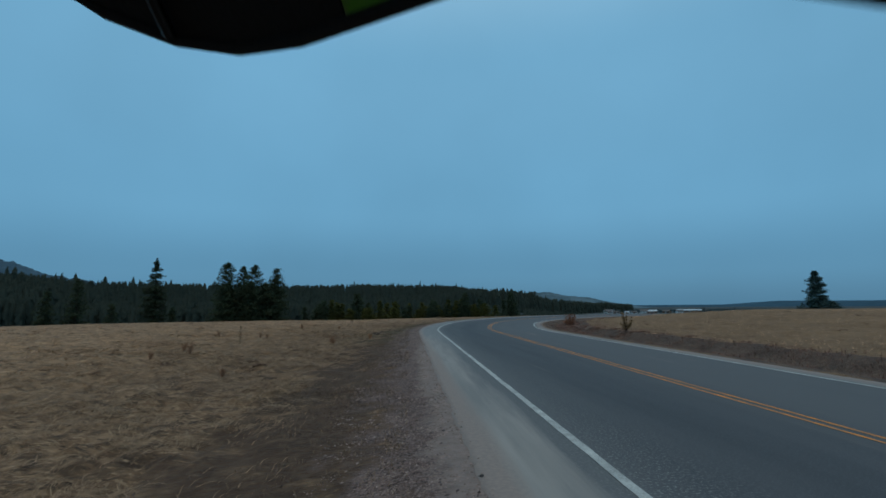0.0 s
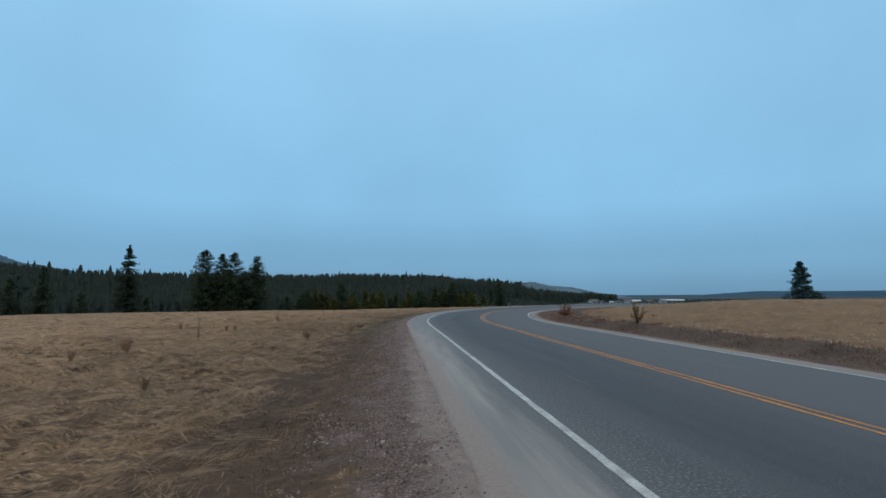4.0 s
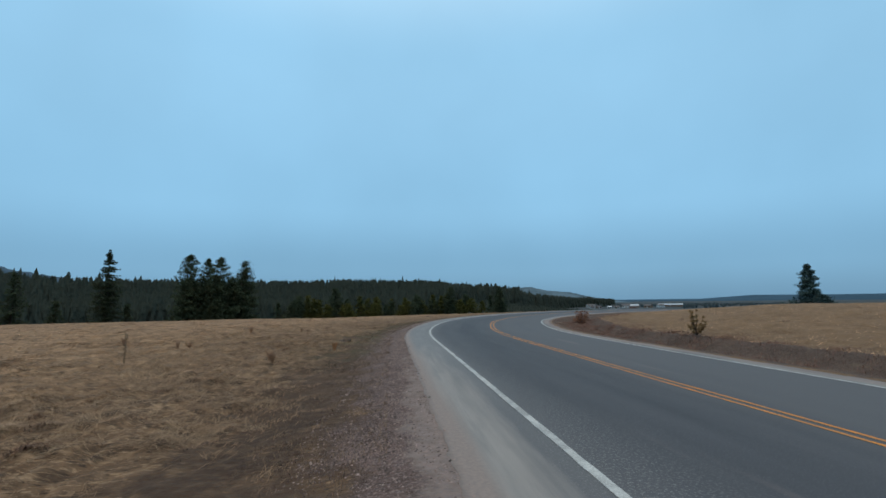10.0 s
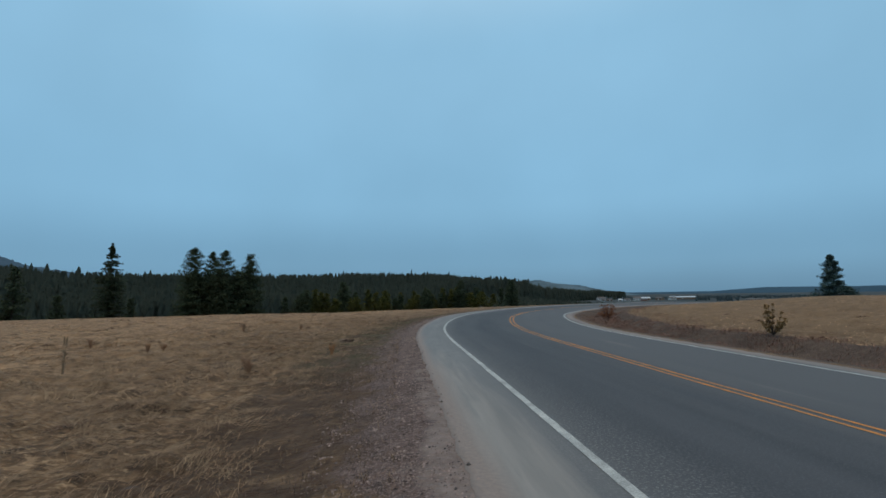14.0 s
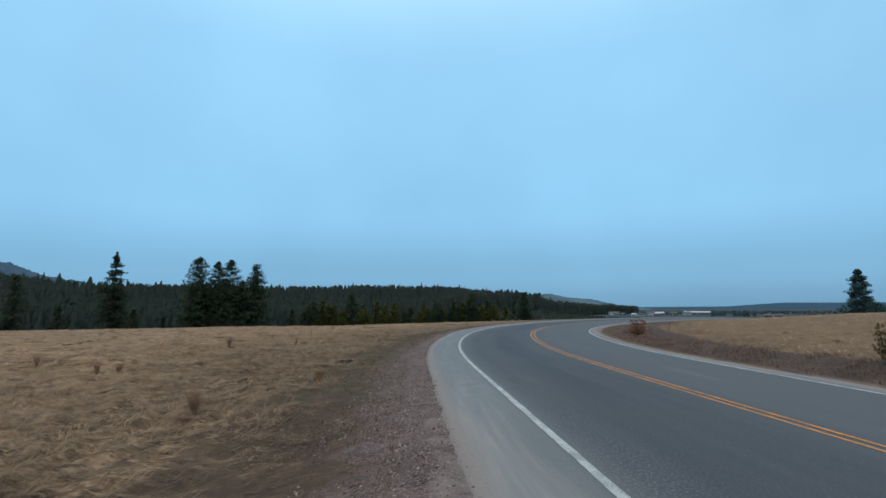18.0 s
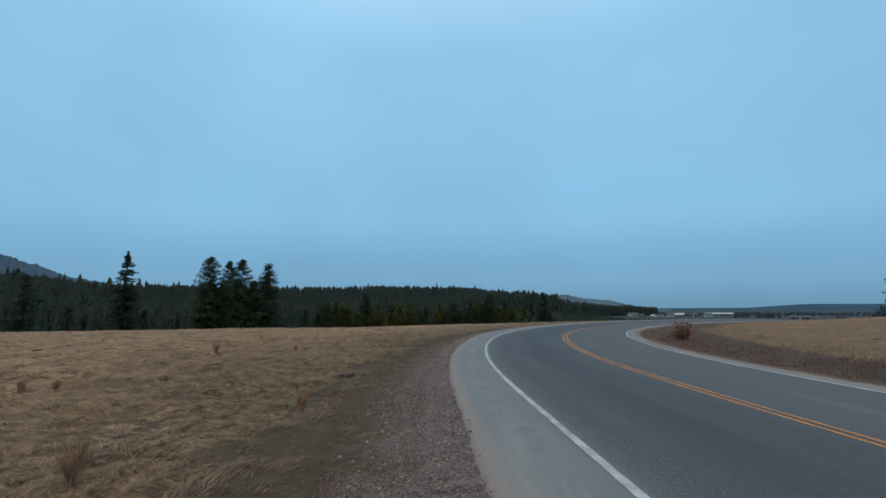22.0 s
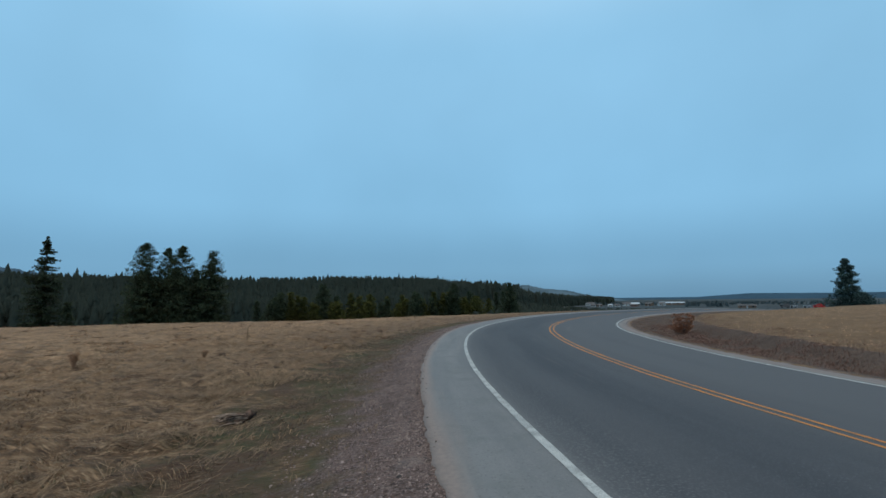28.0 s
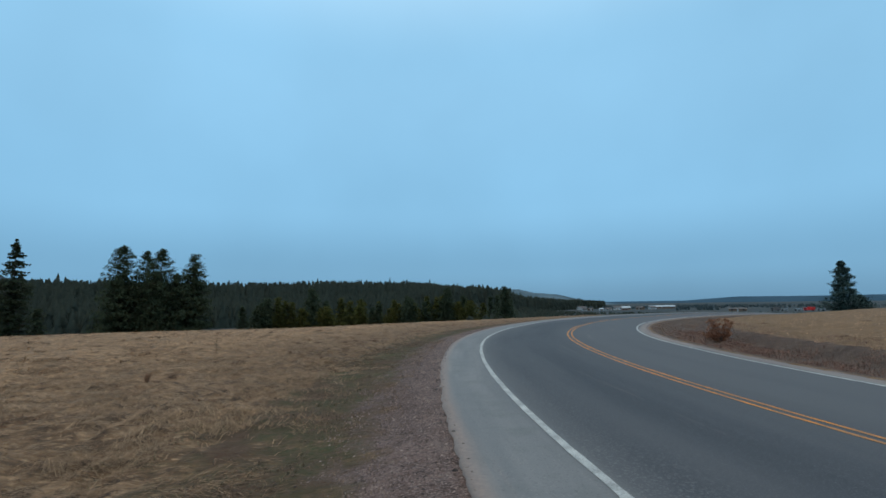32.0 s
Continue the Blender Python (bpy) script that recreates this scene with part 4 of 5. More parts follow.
gx1, gy1 = strewn(200000, -2.8, -17, 0.5, 50, 1.35, 0.9, 1.7)
some = rg.uniform(0, 1, len(gx1)) < 0.48 + 0.52 * smoothstep(8, 20, gy1)
gx1, gy1 = gx1[some], gy1[some]
blades("dry_grass", gx1, gy1, 0.19, 0.010, 0.89, 1, M_STRAW, "matted straw-coloured dry grass lying over the field", "grass", combed(gx1, gy1))
# sheaves that the rain has laid over, each with its blades all one way
hx, hy = strewn(8800, -3.0, -15, 0.5, 46, 1.3, 0.3, 1.8)
some = rg.uniform(0, 1, len(hx)) < 0.42 + 0.58 * smoothstep(8, 20, hy)
hx, hy = hx[some], hy[some]
turn = np.repeat(combed(hx, hy) + rg.normal(0, 0.9, len(hx)), 18)
hx, hy = np.repeat(hx, 18), np.repeat(hy, 18)
root = rg.normal(0, 0.085, (2, len(hx)))
blades("dry_grass", hx + root[0], hy + root[1], 0.24, 0.0052, 0.92, 9, M_STRAW, "sheaves of dry grass laid over by rain", "grass", turn, 0.28)
gx2, gy2 = strewn(42000, -12, -48, 4, 75, 1.3, 0.9)
blades("dry_grass", gx2, gy2, 0.36, 0.022, 0.80, 2, M_FIELD, "matted straw-coloured dry grass lying over the field", "grass", combed(gx2, gy2))
gx3, gy3 = strewn(46000, 9.9, 60, 2, 78, 1.6, 0.9)
s3, o3 = beside(gx3, gy3)
gx3, gy3 = gx3[o3 > 9.9 + bank_width(s3)], gy3[o3 > 9.9 + bank_width(s3)]
blades("dry_grass", gx3, gy3, 0.24, 0.014, 0.90, 3, M_FIELD, "matted straw-coloured dry grass lying over the field", "grass", combed(gx3, gy3))
gx4, gy4 = strewn(26000, -2.6, -5.4, 14, 60, 0.9, 0.9)
some = rg.uniform(0, 1, len(gx4)) < smoothstep(20, 28, gy4)
gx4, gy4 = gx4[some], gy4[some]
blades("verge_grass", gx4, gy4, 0.07, 0.006, 0.6, 4, M_GREEN, "short patchy new grass on the verge", "grass")
gx5, gy5 = strewn(17000, -1.8, -3.6, 1, 48, 1.4, 0.6)
blades("verge_stalks", gx5, gy5, 0.10, 0.005, 0.6, 5, M_STALK, "thin dead stalks in the gravel", "grass")
gx8, gy8 = strewn(34000, -1.7, -4.3, 1, 48, 1.0, 0.5)
blades("verge_litter", gx8, gy8, 0.07, 0.006, 0.86, 10, M_TWIG, "flat brown dead litter over the verge", "grass")
gx9, gy9 = strewn(46, -1.85, -3.3, 7, 21, 1.0)
gx9, gy9 = np.repeat(gx9, 26), np.repeat(gy9, 26)
spot = rg.normal(0, 0.16, (2, len(gx9)))
blades("verge_stalks", gx9 + spot[0], gy9 + spot[1], 0.15, 0.0035, 0.45, 11, M_TWIG, "thin upright dead stalks in the gravel", "grass")
gx6, gy6 = strewn(26000, 7.5, 9.9, 2, 95, 1.0, 1.2)
blades("bank_scrub", gx6, gy6, 0.12, 0.008, 0.65, 6, M_STALK, "brown dead scrub along the ditch bank", "grass")
gx7, gy7 = strewn(30000, 7.1, 12.6, 33, 74, 1.0, 1.8)
blades("bank_scrub", gx7, gy7, 0.26, 0.006, 0.62, 7, M_REED, "russet dead scrub along the ditch bank", "grass")
kx, ky = strewn(620, 8.1, 10.3, 4, 62, 0.7)
kx, ky = np.repeat(kx, 34), np.repeat(ky, 34)
spot = rg.normal(0, 0.20, (2, len(kx)))
blades("bank_scrub", kx + spot[0], ky + spot[1], 0.22, 0.007, 0.5, 14, M_REED, "dark tufts of dead scrub along the ditch bank", "grass")

wx, wy = strewn(3900, -3.2, -15, 1.0, 42, 1.25, 0.4, 1.6)
lie = np.repeat(combed(wx, wy) + rg.normal(0, 1.1, len(wx)), 24)
wx, wy = np.repeat(wx, 24), np.repeat(wy, 24)
stray = rg.normal(0, 0.11, (2, len(wx)))
swaths("dry_grass", wx + stray[0], wy + stray[1], 0.42, 0.0055, lie, 12, M_PALESTRAW, "long pale straw blades lying over in arcs")
mx, my = strewn(2600, -8, -34, 14, 64, 1.1, 0.6)
lie = np.repeat(combed(mx, my) + rg.normal(0, 1.0, len(mx)), 12)
mx, my = np.repeat(mx, 12), np.repeat(my, 12)
stray = rg.normal(0, 0.15, (2, len(mx)))
swaths("dry_grass", mx + stray[0], my + stray[1], 0.55, 0.016, lie, 15, M_PALESTRAW, "locks of pale dry grass laid over far out in the field", 12)

bx = np.full(110, -2.30) + rg.normal(0, 0.05, 110)
by = np.full(110, 25.75) + rg.normal(0, 0.05, 110)
swaths("straw_bundle", bx, by, 0.50, 0.006, rg.normal(3.7, 0.55, 110), 13, M_PALESTRAW, "fallen bundle of pale straw on the verge")

# dark tussocks that stand over the matted grass
tx, ty = strewn(560, -5.5, -42, 12, 66, 0.9)
tx2, ty2 = strewn(35, 11.5, 45, 8, 66, 1.3)
tx, ty = np.repeat(np.r_[tx, tx2], 60), np.repeat(np.r_[ty, ty2], 60)
spot = rg.normal(0, 0.11, (2, len(tx)))
blades("tussock_grass", tx + spot[0], ty + spot[1], 0.13, 0.012, 0.76, 8, M_TUSSOCK, "low brown tussocks in the dry field", "grass")


def stones(name, x, y, size, seed, mat, label):
    """Small uneven stones half sunk into the ground, in one mesh."""
    r = np.random.RandomState(seed)
    n = len(x)
    run, o = beside(x, y)
    z = np.maximum(land(x, y), np.where((o > -1.18) & (o < 6.6), dip(run) + sag(run, o), -9))
    sz = size * np.minimum(r.lognormal(0, 0.35, n), 2.0)
    corner = np.array([(1, 0, 0), (0, 1, 0), (-1, 0, 0), (0, -1, 0), (0, 0, 0.75), (0.6, 0.6, 0.35), (-0.6, -0.55, 0.4)])
    v = corner[None] * sz[:, None, None] * r.uniform(0.6, 1.3, (n, 7, 1)) + np.stack([x, y, z - 0.1 * sz], -1)[:, None]
    f = np.array([(0, 5, 4), (5, 1, 4), (1, 2, 4), (2, 6, 4), (6, 3, 4), (3, 0, 4), (0, 1, 5), (2, 3, 6)])
    return tagged(new(name, mesh_of(name, v.reshape(-1, 3), ((np.arange(n) * 7)[:, None, None] + f[None]).reshape(-1, 3), mat)), label, "gravel", kind="stuff")


sx, sy = strewn(52000, -1.2, -2.8, 0.5, 50, 1.1, 0.7)
stones("gravel", sx, sy, 0.0092, 1, M_STONE, "loose reddish-grey gravel along the road's edge")
sx, sy = strewn(1500, -1.12, -1.5, 0.5, 60, 1.0)
stones("gravel", sx, sy, 0.010, 2, M_STONE, "loose gravel crumbs on the asphalt's edge")
sx, sy = strewn(420, -1.16, -1.55, 0.5, 62, 1.6, 1.5)
stones("gravel", sx, sy, 0.015, 4, M_CLOD, "dark crumbs broken from the asphalt's edge")
sx, sy = strewn(130, -1.10, -1.35, 24, 46, 1.0, 0.8)
stones("gravel", sx, sy, 0.020, 5, M_CLOD, "dark lumps broken from the asphalt's edge")
sx, sy = strewn(500, -1.45, -2.7, 0.5, 46, 1.0)
stones("gravel", sx, sy, 0.017, 3, M_STONE, "coarse stones along the gravel verge")


def weed(x, y, height, count, lean, seed, label, mat=None, heads=False):
    r = random.Random(seed)
    top = tagged(new("dead_weed"), label, "weed", "dead weeds in the field")
    top.location = (x, y, ground_z(x, y) - 0.02)
    for k in range(count):
        a, h = r.uniform(0, 6.28), height * r.uniform(0.6, 1.0)
        d = lean * h * r.uniform(0.3, 1)
        b = Vector((r.uniform(-0.03, 0.03), r.uniform(-0.03, 0.03), 0))
        pts = [b, b + Vector((0.4 * d * math.cos(a), 0.4 * d * math.sin(a), 0.5 * h)), b + Vector((d * math.cos(a), d * math.sin(a), h))]
        chunks = [tube(pts, [0.009, 0.007, 0.003], 5)]
        for j in range(6):
            t = r.uniform(0.3, 0.95)
            q = pts[0].lerp(pts[2], t)
            c = r.uniform(0, 6.28)
            chunks.append(tube([q, q + Vector((0.09 * math.cos(c), 0.09 * math.sin(c), 0.07)) * (height / 0.6)], [0.004, 0.002], 4))
        if heads:
            chunks.append(tube([pts[1].lerp(pts[2], 0.55), pts[1].lerp(pts[2], 0.8), pts[2]], [0.012, 0.019, 0.008], 6))
        v, f = joined(chunks)
        piece("stalk", mesh_of("stalk", v, f, mat or M_STALK), top)
    return top


M_WEED = material("pale_dead_stems", (0.34, 0.185, 0.105), 0.95, 0.4, 2, 30, 0.2, rgb2=(0.20, 0.10, 0.058))
weed(-7.86, 23.2, 0.95, 3, 0.08, 1, "tall dead weed stalks with brown seed heads", heads=True)
for k, (wx, wy, wh) in enumerate([(-3.4, 22.6, 0.40), (-3.55, 22.9, 0.46), (-7.8, 36.2, 0.50), (-7.84, 17.96, 0.50), (-8.25, 28.85, 0.30), (-8.4, 28.1, 0.36), (-8.6, 19.2, 0.42), (-4.6, 12.4, 0.3), (-11.5, 30.2, 0.4), (-8.4, 16.4, 0.3), (-5.4, 38.5, 0.28)]):
    weed(wx, wy, wh, 18, 0.45, 10 + k, "low branching dead weed in dry grass", M_WEED)
weed(-6.05, 45.6, 0.62, 2, 0.05, 30, "single upright dead stalk in dry grass", heads=True)
weed(-1.95, 26.0, 0.34, 26, 0.42, 31, "rust-coloured dead weed at the verge", M_RUSTWEED)

# a broken piece of dead wood on the verge
log = tagged(new("dead_wood"), "broken weathered piece of dead wood on the verge", "log")
log.location = (-1.89, 30.13, ground_z(-1.89, 30.13) + 0.02)
log.rotation_euler = (0, 0, 0.55)
log.scale = (1.1, 1.1, 1.0)
rl = random.Random(6)


def splinter(pts, thick, sides=7):
    """A torn piece of wood: a tube whose sides are hacked uneven."""
    v, f = tube(pts, [thick * q for q in (0.75, 1.0, 0.8, 0.3)], sides)
    v = [p + Vector((rl.uniform(-1, 1), rl.uniform(-1, 1), rl.uniform(-1, 1))) * thick * 0.36 for p in v]
    return v, f


for k in range(46):
    a = math.pi + rl.uniform(-0.75, 0.75)
    ln, th = rl.uniform(0.10, 0.30), rl.uniform(0.005, 0.013)
    b = Vector((rl.uniform(-0.10, 0.06), rl.uniform(-0.10, 0.10), 0.01 + 0.0022 * k))
    d = Vector((math.cos(a), math.sin(a), rl.uniform(-0.12, 0.14)))
    bow = Vector((0, 0, rl.uniform(0, 0.03)))
    v, f = splinter([b - d * 0.04, b + d * ln * 0.3 + bow, b + d * ln * 0.7 + bow, b + d * ln], th)
    piece("splinter", mesh_of("splinter", v, f, M_PALEWOOD if k % 5 < 3 else M_DEADWOOD), log)
v, f = splinter([Vector(p) for p in ((-0.10, -0.02, 0.02), (0.02, 0.0, 0.04), (0.11, 0.02, 0.06), (0.17, 0.05, 0.07))], 0.085, 9)
piece("stump", mesh_of("stump", v, f, M_DEADWOOD), log, "dark rotten stump end")
for px, py, pz, pr in ((0.15, 0.06, 0.09, 0.045), (0.10, -0.05, 0.05, 0.05), (0.19, 0.02, 0.05, 0.04)):
    v, f = splinter([Vector((px - 0.05, py, pz - 0.02)), Vector((px, py + 0.01, pz)), Vector((px + 0.03, py, pz + 0.02)), Vector((px + 0.06, py + 0.03, pz + 0.03))], pr, 7)
    piece("chunk", mesh_of("chunk", v, f, M_DEADWOOD), log)


def shrub(x, y, height, width, twigs, mat, label, seed, leaf, ball, upright):
    """A small bush: stems that fork from its foot, with clumps at their ends and along them."""
    r = random.Random(seed)
    q = np.random.RandomState(seed)
    top = tagged(new("bush"), label, "bush")
    top.location = (x, y, ground_z(x, y) - 0.03)
    balls = []
    for k in range(twigs):
        a = 6.28 * (k + r.uniform(-0.3, 0.3)) * 0.382
        h = height * (r.uniform(0.35, 1.0) if k else 1.0)
        w = (width * r.uniform(0.55, 1) * (1 - upright * h / height)) if k else 0.05
        root = Vector((0.0, 0.0, upright * 0.45 * h * r.uniform(0.3, 1)))
        pts = [root, root.lerp(Vector((w * math.cos(a), w * math.sin(a), h)), 0.5) + Vector((0.12 * w * math.cos(a), 0.12 * w * math.sin(a), -0.05 * h)), Vector((w * math.cos(a), w * math.sin(a), h))]
        v, f = tube(pts, [0.014, 0.009, 0.003], 5)
        piece("stem", mesh_of("stem", v, f, M_REED if mat is M_RUSSET else M_BARK), top)
        for t in (0.35, 0.6, 0.8, 1.0):
            p = pts[0].lerp(pts[1], t * 2) if t < 0.5 else pts[1].lerp(pts[2], t * 2 - 1)
            balls.append((*p, ball * r.uniform(0.6, 1.2) * (0.6 + 0.5 * t)))
    v, f = puffs(q, balls, leaf, 34)
    tagged(piece("foliage", mesh_of("foliage", v, f, mat), top), kind="stuff")
    return top


M_RUST = material("rust_needles", (0.186, 0.118, 0.050), 0.9, 0.4, 2, 20, 0, rgb2=(0.300, 0.168, 0.070), island=True)
shrub(12.0, 25.0, 1.03, 0.50, 14, M_RUST, "small rust-green sapling on the ditch bank", 3, 0.062, 0.070, 0.50)
shrub(16.6, 46.8, 1.15, 0.80, 34, M_RUSSET, "spreading russet-orange bush beside the road bend", 4, 0.07, 0.10, 0.25)


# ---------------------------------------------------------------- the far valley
# mist over the far hills and ridge is painted as blue-grey base colours
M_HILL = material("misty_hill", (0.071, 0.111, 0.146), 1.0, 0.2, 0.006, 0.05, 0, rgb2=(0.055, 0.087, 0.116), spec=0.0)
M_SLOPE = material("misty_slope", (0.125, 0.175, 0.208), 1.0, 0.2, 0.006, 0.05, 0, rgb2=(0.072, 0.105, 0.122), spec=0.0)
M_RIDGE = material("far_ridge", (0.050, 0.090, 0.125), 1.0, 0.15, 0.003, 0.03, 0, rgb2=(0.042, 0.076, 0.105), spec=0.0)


def hill(name, crest, depth, mat, label, seed, rough=0.06):
    """A long hill with rounded flanks under a crest line."""
    r = np.random.RandomState(seed)
    c = np.array(crest, float)
    t = np.linspace(0, len(c) - 1, 90)
    line = np.stack([np.interp(t, np.arange(len(c)), c[:, k]) for k in range(3)], -1)
    out = line[:, :2] / np.linalg.norm(line[:, :2], axis=1)[:, None]
    rows = []
    for q in np.linspace(-1, 1, 15):
        h = (1 - q * q) ** 0.8
        z = -25 + (line[:, 2] + 25) * h + r.normal(0, rough, 90) * (line[:, 2] + 25) * h * 0.3
        rows.append(np.c_[line[:, :2] + out * q * depth, z])
    v = np.array(rows)
    ids = np.arange(v.shape[0] * 90).reshape(-1, 90)
    f = np.stack([ids[:-1, :-1], ids[:-1, 1:], ids[1:, 1:], ids[1:, :-1]], -1).reshape(-1, 4)
    return tagged(new(name, mesh_of(name, v.reshape(-1, 3), f, mat, True)), label, "hill", kind="structure")


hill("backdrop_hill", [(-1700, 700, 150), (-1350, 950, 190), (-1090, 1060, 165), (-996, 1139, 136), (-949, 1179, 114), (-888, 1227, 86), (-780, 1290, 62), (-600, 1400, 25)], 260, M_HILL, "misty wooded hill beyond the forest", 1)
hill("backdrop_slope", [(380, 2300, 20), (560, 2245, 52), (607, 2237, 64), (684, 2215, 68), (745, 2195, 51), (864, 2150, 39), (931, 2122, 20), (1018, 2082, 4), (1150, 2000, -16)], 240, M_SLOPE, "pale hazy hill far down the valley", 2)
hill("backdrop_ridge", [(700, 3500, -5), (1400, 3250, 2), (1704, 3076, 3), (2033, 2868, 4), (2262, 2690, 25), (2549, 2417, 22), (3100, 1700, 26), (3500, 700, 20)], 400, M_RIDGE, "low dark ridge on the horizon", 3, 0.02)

woods("valley_trees", 430, 9, [20, 24, 28, 33, 38, 48], [770, 770, 760, 780, 800, 800], [1000, 1000, 1000, 1100, 1200, 1200], [9, 7, 5.5, 5, 5, 4.5], M_HAZED, "scattered dark trees round the far village", 12, 2.4, 4)
woods("valley_trees", 22, 10, [34.4, 35.4, 36.6, 38.4], [590, 600, 610, 600], [720, 720, 720, 720], [9, 6.5, 9.5, 5.5], M_HAZED, "dark trees round the far village", 16, 1.6, 5)

woods("roadside_scrub", 1000, 12, [2, 10, 16, 22, 27, 34, 46], [140, 116, 108, 112, 128, 135, 150], [260, 280, 300, 320, 320, 320, 320], [4.4, 4.2, 3.9, 2.6, 1.9, 1.6, 1.3], M_WOODS, "low dark scrub beyond the road's bend", 16, 2.6, 4)

M_ROOFW = material("white_metal_roof", (0.48, 0.50, 0.52), 0.5, 0.1, 0.2, 2, 0)
M_ROOFD = material("dark_shingle_roof", (0.13, 0.115, 0.11), 0.9, 0.2, 0.5, 4, 0)
M_WALLW = material("white_siding", (0.5, 0.5, 0.49), 0.8, 0.15, 0.5, 4, 0)
M_WALLG = material("dusty_white_paint", (0.30, 0.31, 0.32), 0.5, 0.15, 0.5, 4, 0)
M_WALLB = material("brown_siding", (0.20, 0.13, 0.09), 0.85, 0.2, 0.5, 4, 0)
M_WALLR2 = material("faded_red_siding", (0.26, 0.12, 0.09), 0.85, 0.2, 0.5, 4, 0)
M_WALLR = material("red_paint", (0.62, 0.03, 0.025), 0.45, 0.15, 0.5, 4, 0)
M_GLASS = material("dark_window_glass", (0.03, 0.035, 0.04), 0.15, 0.1, 0.5, 4, 0, spec=0.6)
M_RUBBER = material("black_rubber", (0.02, 0.02, 0.02), 0.8, 0.2, 2, 10, 0)


def box(x0, x1, y0, y1, z0, z1, bevel=0.0):
    bm = bmesh.new()
    bmesh.ops.create_cube(bm, size=1, matrix=Matrix.LocRotScale(((x0 + x1) / 2, (y0 + y1) / 2, (z0 + z1) / 2), None, (x1 - x0, y1 - y0, z1 - z0)))
    if bevel:
        bmesh.ops.bevel(bm, geom=bm.edges[:], offset=bevel, segments=2, affect="EDGES")
    return bm


def gable(w, d, z0, rise, eave):
    """A pitched roof over a w by d plan, the ridge along its width, with thickness."""
    bm = bmesh.new()
    hw, hd, th = w / 2 + eave, d / 2 + eave, 0.25
    prof = [(-hd, z0), (0, z0 + rise), (hd, z0), (hd, z0 - th), (0, z0 + rise - th), (-hd, z0 - th)]
    a = [bm.verts.new((-hw, y, z)) for y, z in prof]
    b = [bm.verts.new((hw, y, z)) for y, z in prof]
    for k in range(6):
        bm.faces.new((a[k], a[(k + 1) % 6], b[(k + 1) % 6], b[k]))
    for s in (a, b):
        bm.faces.new((s[0], s[1], s[4], s[5]))
        bm.faces.new((s[1], s[2], s[3], s[4]))
    bmesh.ops.recalc_face_normals(bm, faces=bm.faces[:])
    return bm


def house(name, x, y, w, d, h, rise, wall, roof, label, windows, turn=0.0, base=None):
    top = tagged(new(name), label, "building")
    top.location = (x, y, (ground_z(x, y) if base is None else base) - 0.3)
    top.rotation_euler = (0, 0, math.atan2(-x, y) + turn)
    bm = box(-w / 2, w / 2, -d / 2, d / 2, 0, h)
    for s in (-1, 1):
        e = [bm.verts.new((s * (w / 2), yy, zz)) for yy, zz in ((-d / 2, h), (d / 2, h), (0, h + rise - 0.3))]
        bm.faces.new(e)
    part("wall", bm, wall, top)
    part("roof", gable(w, d, h, rise, 0.4), roof, top)
    for k in range(windows):
        wx = -w / 2 + w * (k + 0.5) / windows
        part("window", box(wx - 0.6, wx + 0.6, -d / 2 - 0.05, -d / 2 + 0.05, h * 0.4, h * 0.4 + 1.2), M_GLASS, top)
    part("door", box(-0.5, 0.5, -d / 2 - 0.06, -d / 2 + 0.05, 0.3, 2.4), M_WALLB if wall is not M_WALLB else M_WALLW, top)
    return top


house("long_barn", 413, 657, 33, 14, 2.8, 1.5, M_WALLB, M_ROOFW, "long low building with a white metal roof", 6, base=-8.6)
house("house", 332, 635, 10, 8, 3.6, 2.2, M_WALLW, M_ROOFD, "small white house in the far valley", 3)
house("house", 310, 702, 12, 8, 3.4, 2.0, M_WALLW, M_ROOFD, "small white house in the far valley", 3, 0.4)
house("house", 296, 742, 11, 8, 3.4, 2.2, M_WALLB, M_ROOFD, "small brown house in the far valley", 3)
house("house", 358, 622, 9, 7, 3.2, 1.8, M_WALLB, M_ROOFD, "small brown house in the far valley", 2, -0.5)
house("house", 346, 640, 13, 8, 3.2, 1.8, M_WALLB, M_ROOFW, "low house with a pale roof", 3, 0.2)
house("house", 382, 632, 9, 7, 3.2, 1.8, M_WALLW, M_ROOFD, "small white house in the far valley", 2, 0.3)
house("house", 280, 720, 9, 7, 3.2, 1.8, M_WALLW, M_ROOFW, "small white house with a pale roof", 2, 0.3)
house("house", 269, 604, 6, 5, 2.4, 1.5, M_WALLW, M_ROOFD, "small white house in the far valley", 2)
house("house", 281, 612, 6, 5, 2.4, 1.4, M_WALLB, M_ROOFD, "small brown house in the far valley", 2, 0.3)
house("house", 289, 596, 5, 4, 2.2, 1.4, M_WALLW, M_ROOFW, "small white house with a pale roof", 2, -0.3)
house("house", 300, 600, 7, 5, 2.4, 1.4, M_WALLW, M_ROOFD, "small white house in the far valley", 2, 0.2)
house("house", 316, 588, 8, 5, 2.2, 1.3, M_WALLR2, M_ROOFD, "low reddish house in the far valley", 2)
house("shed", 307, 388, 13, 6, 2.4, 0.9, M_WALLB, M_ROOFD, "low brown shed at the field's far side", 3)


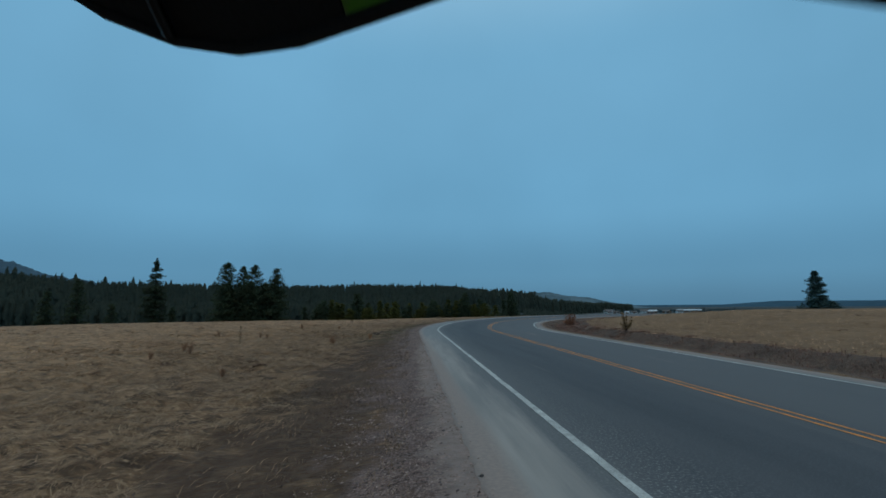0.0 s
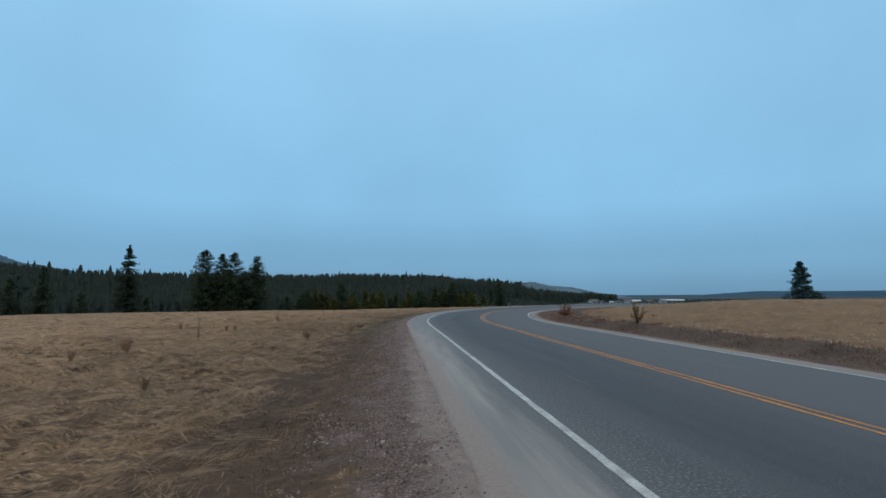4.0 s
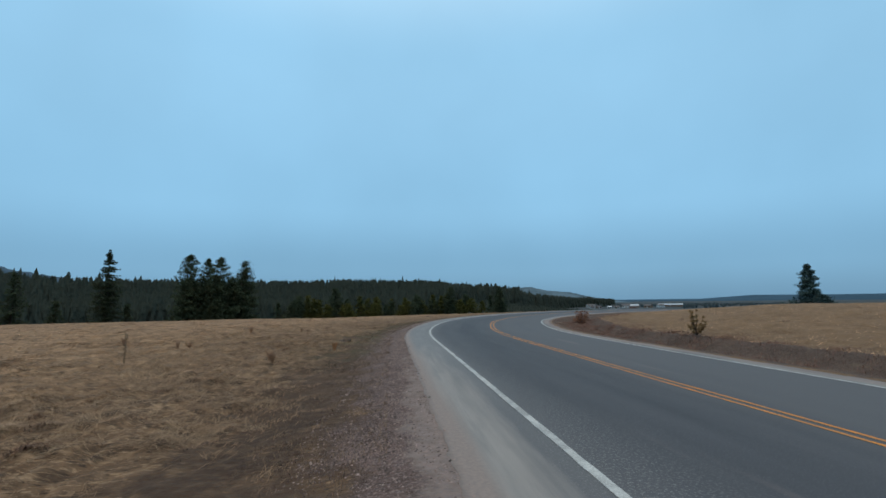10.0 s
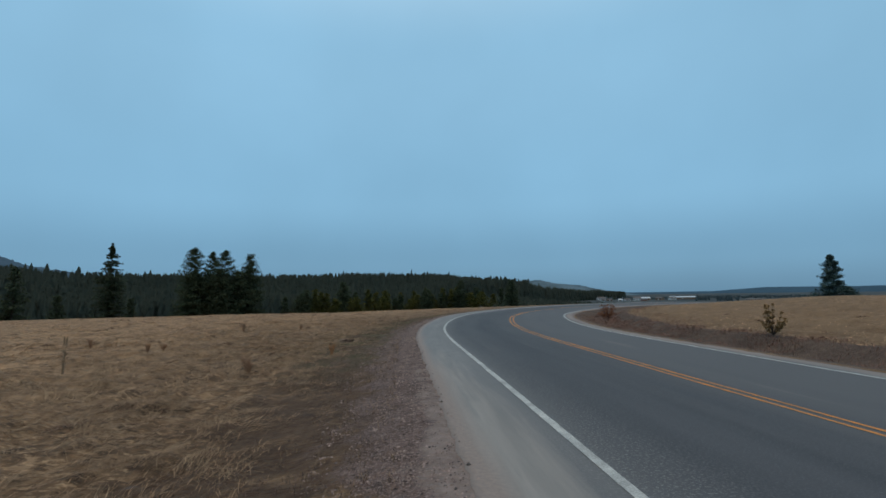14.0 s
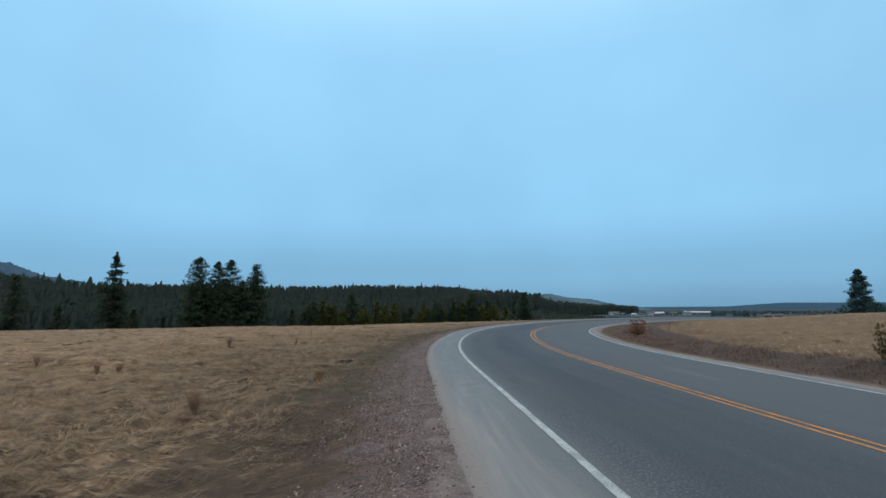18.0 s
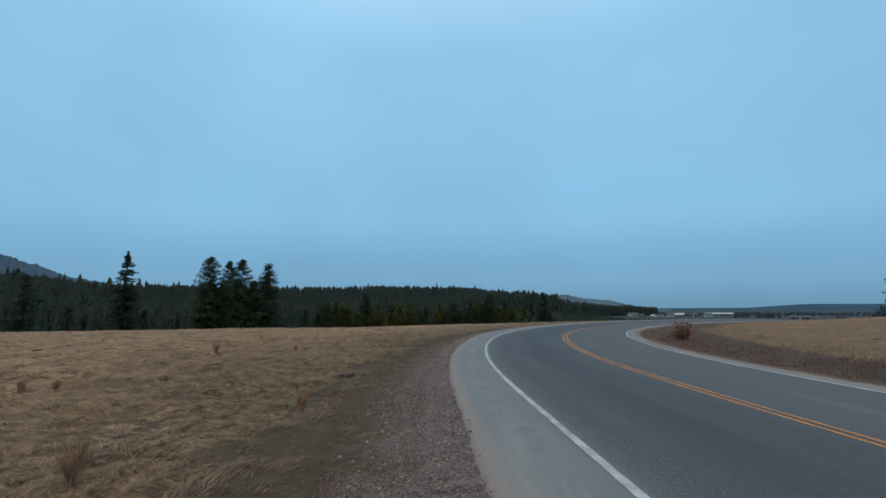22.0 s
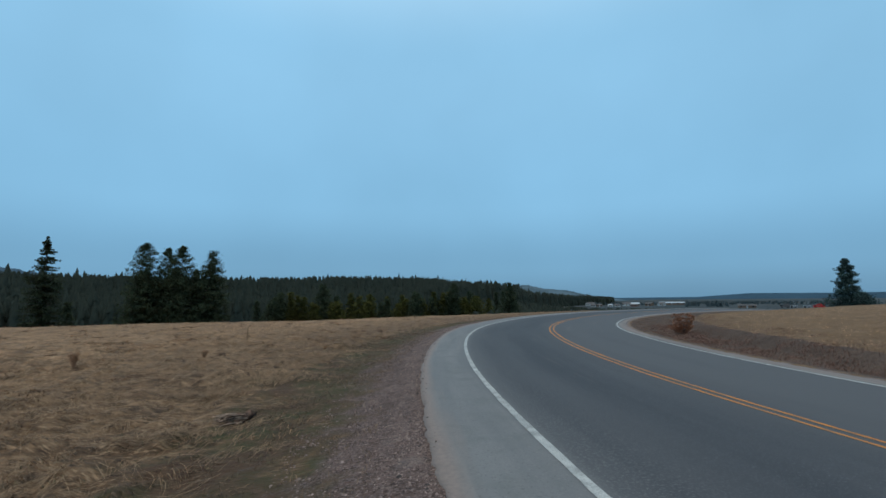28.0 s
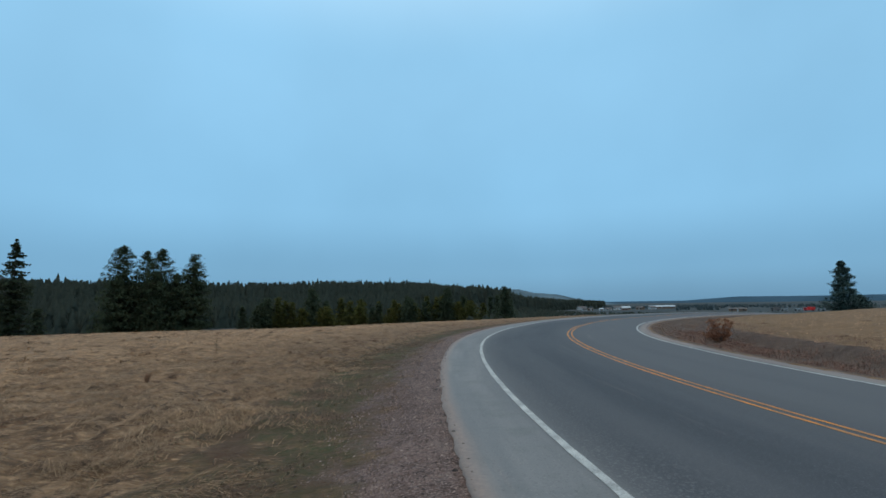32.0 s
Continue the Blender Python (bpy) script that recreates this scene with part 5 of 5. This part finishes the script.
def vehicle(name, x, y, length, height, paint, label, turn=0.0):
    """A parked vehicle: chassis, cab with glass, load body and wheels."""
    top = tagged(new(name), label, "vehicle")
    top.location = (x, y, ground_z(x, y) + 0.3)
    top.rotation_euler = (0, 0, math.atan2(-x, y) + turn)
    part("cab", box(-length / 2, -length / 2 + 2.0, -1.0, 1.0, 0.5, height * 0.8, 0.15), paint, top)
    part("body", box(-length / 2 + 2.15, length / 2, -1.1, 1.1, 0.6, height, 0.06), paint, top)
    part("windscreen", box(-length / 2 + 0.4, -length / 2 + 1.6, -1.03, -0.98, height * 0.48, height * 0.72), M_GLASS, top)
    for wx in (-length / 2 + 1.1, length / 2 - 1.4):
        for wy in (-0.95, 0.95):
            bm = bmesh.new()
            bmesh.ops.create_cone(bm, cap_ends=True, segments=16, radius1=0.5, radius2=0.5, depth=0.3, matrix=Matrix.Translation((wx, wy, 0.5)) @ Matrix.Rotation(radians(90), 4, "X"))
            part("wheel", bm, M_RUBBER, top)
    return top


vehicle("red_truck", 306.8, 320.6, 6.6, 3.0, M_WALLR, "red truck parked beyond the field")
vehicle("white_van", 302.0, 325.5, 4.6, 1.9, M_WALLG, "white van parked beyond the field")
vehicle("white_van", 312.0, 316.5, 5.0, 2.0, M_WALLG, "white van parked beyond the field")
vehicle("dark_truck", 292.6, 334.4, 6.0, 3.0, M_ROOFD, "dark truck parked beyond the field")
vehicle("white_van", 296.6, 331.0, 4.6, 1.8, M_WALLG, "white van parked beyond the field")


# ---------------------------------------------------------------- the umbrella
def camouflage():
    m = bpy.data.materials.new("camouflage_cloth")
    m.use_nodes = True
    n, l = m.node_tree.nodes, m.node_tree.links
    b = n["Principled BSDF"]
    b.inputs["Roughness"].default_value = 0.85
    vec = n.new("ShaderNodeTexCoord").outputs["Object"]
    shift = n.new("ShaderNodeMapping")
    shift.inputs["Location"].default_value = (3.1, 1.7, 0.4)
    l.new(vec, shift.inputs["Vector"])
    col = mixed(n, l, (0.075, 0.045, 0.04), (0.055, 0.11, 0.012), noise_of(n, l, vec, 6.5, 1.5, 0.49, 0.51))
    col = mixed(n, l, col, (0.62, 0.25, 0.12), noise_of(n, l, shift.outputs[0], 5.0, 1.5, 0.55, 0.56))
    col = mixed(n, l, col, (0.05, 0.04, 0.035), noise_of(n, l, vec, 400.0, 1.0, 0.6, 0.9))
    l.new(col, b.inputs["Base Color"])
    tr, sh = n.new("ShaderNodeBsdfTranslucent"), n.new("ShaderNodeMixShader")
    sh.inputs[0].default_value = 0.45
    l.new(col, tr.inputs[0])
    l.new(b.outputs[0], sh.inputs[1])
    l.new(tr.outputs[0], sh.inputs[2])
    l.new(sh.outputs[0], n["Material Output"].inputs["Surface"])
    return m


M_CAMO = camouflage()
M_BLACK = material("black_cloth", (0.012, 0.012, 0.013), 0.9, 0.2, 5, 200, 0.1)
M_STEEL = material("black_steel", (0.03, 0.03, 0.03), 0.4, 0.2, 5, 60, 0, metal=0.8)


def umbrella(m, radius=0.60, rise=0.20):
    top = tagged(new("umbrella"), "open camouflage cloth umbrella with black trim, carried overhead", "umbrella")
    top.matrix_world = m

    def canopy_at(q, a):
        """A place on the cloth: q from the crown to the edge, a the turn; the edge hangs lowest at the ribs."""
        k = abs((a / (math.pi / 4)) % 1 - 0.5) * 2
        s = (1 - math.cos(math.pi * k)) / 2
        rr = radius * q * (1 - 0.075 * q * s)
        z = rise * (1 - q ** 1.9) + 0.026 * q * q * s
        return Vector((rr * math.cos(a), rr * math.sin(a), z))

    for g in range(8):
        bm = bmesh.new()
        grid = [[bm.verts.new(canopy_at(0.02 + 0.98 * i / 14, math.pi / 8 + (g + j / 10) * math.pi / 4)) for j in range(11)] for i in range(15)]
        for i in range(14):
            for j in range(10):
                bm.faces.new((grid[i][j], grid[i][j + 1], grid[i + 1][j + 1], grid[i + 1][j]))
        bmesh.ops.solidify(bm, geom=bm.faces[:], thickness=0.0012)
        part("cloth_panel", bm, M_CAMO, top)
        rim = [canopy_at(1.0, math.pi / 8 + (g + j / 10) * math.pi / 4) - Vector((0, 0, 0.003)) for j in range(11)]
        v, f = tube(rim, [0.004] * 11, 6)
        piece("edge_binding", mesh_of("edge_binding", v, f, M_BLACK, True), top)
        a = math.pi / 8 + g * math.pi / 4
        v, f = tube([canopy_at(q, a) - Vector((0, 0, 0.008)) for q in np.linspace(0.03, 0.99, 12)], [0.0035] * 12, 6)
        piece("rib", mesh_of("rib", v, f, M_STEEL, True), top)
        mid = canopy_at(0.52, a) - Vector((0, 0, 0.01))
        v, f = tube([mid, Vector((0.02 * math.cos(a), 0.02 * math.sin(a), -0.02))], [0.003, 0.003], 6)
        piece("stretcher", mesh_of("stretcher", v, f, M_STEEL, True), top)
        # the black reinforcing patch sewn round each rib's end
        bm = bmesh.new()
        rows = []
        for i in range(9):
            half = 0.42 * math.sqrt(max(0.0, 1 - (1 - i / 8) ** 2.4))
            rows.append([bm.verts.new(canopy_at(0.70 + 0.295 * i / 8, a + half * (j / 8 - 0.5)) - Vector((0, 0, 0.003))) for j in range(9)])
        for i in range(8):
            for j in range(8):
                bm.faces.new((rows[i][j], rows[i][j + 1], rows[i + 1][j + 1], rows[i + 1][j]))
        bmesh.ops.remove_doubles(bm, verts=bm.verts[:], dist=0.0002)
        bmesh.ops.solidify(bm, geom=bm.faces[:], thickness=0.0015)
        part("tip_patch", bm, M_BLACK, top)
    v, f = tube([(0, 0, rise + 0.05), (0, 0, rise), (0, 0, -0.55)], [0.003, 0.006, 0.006], 8)
    piece("shaft", mesh_of("shaft", v, f, M_STEEL, True), top)
    v, f = tube([(0, 0, -0.03), (0, 0, -0.0)], [0.02, 0.016], 10)
    piece("runner", mesh_of("runner", v, f, M_BLACK, True), top)
    v, f = tube([(0, 0, -0.5), (0, 0, -0.54), (0, 0, -0.66), (0, 0, -0.68)], [0.012, 0.017, 0.018, 0.012], 10)
    piece("handle", mesh_of("handle", v, f, M_BLACK, True), top)
    return top


umbrella(pose(-0.272, -0.315, 1.580, -6.9, 17.97, -36.8))
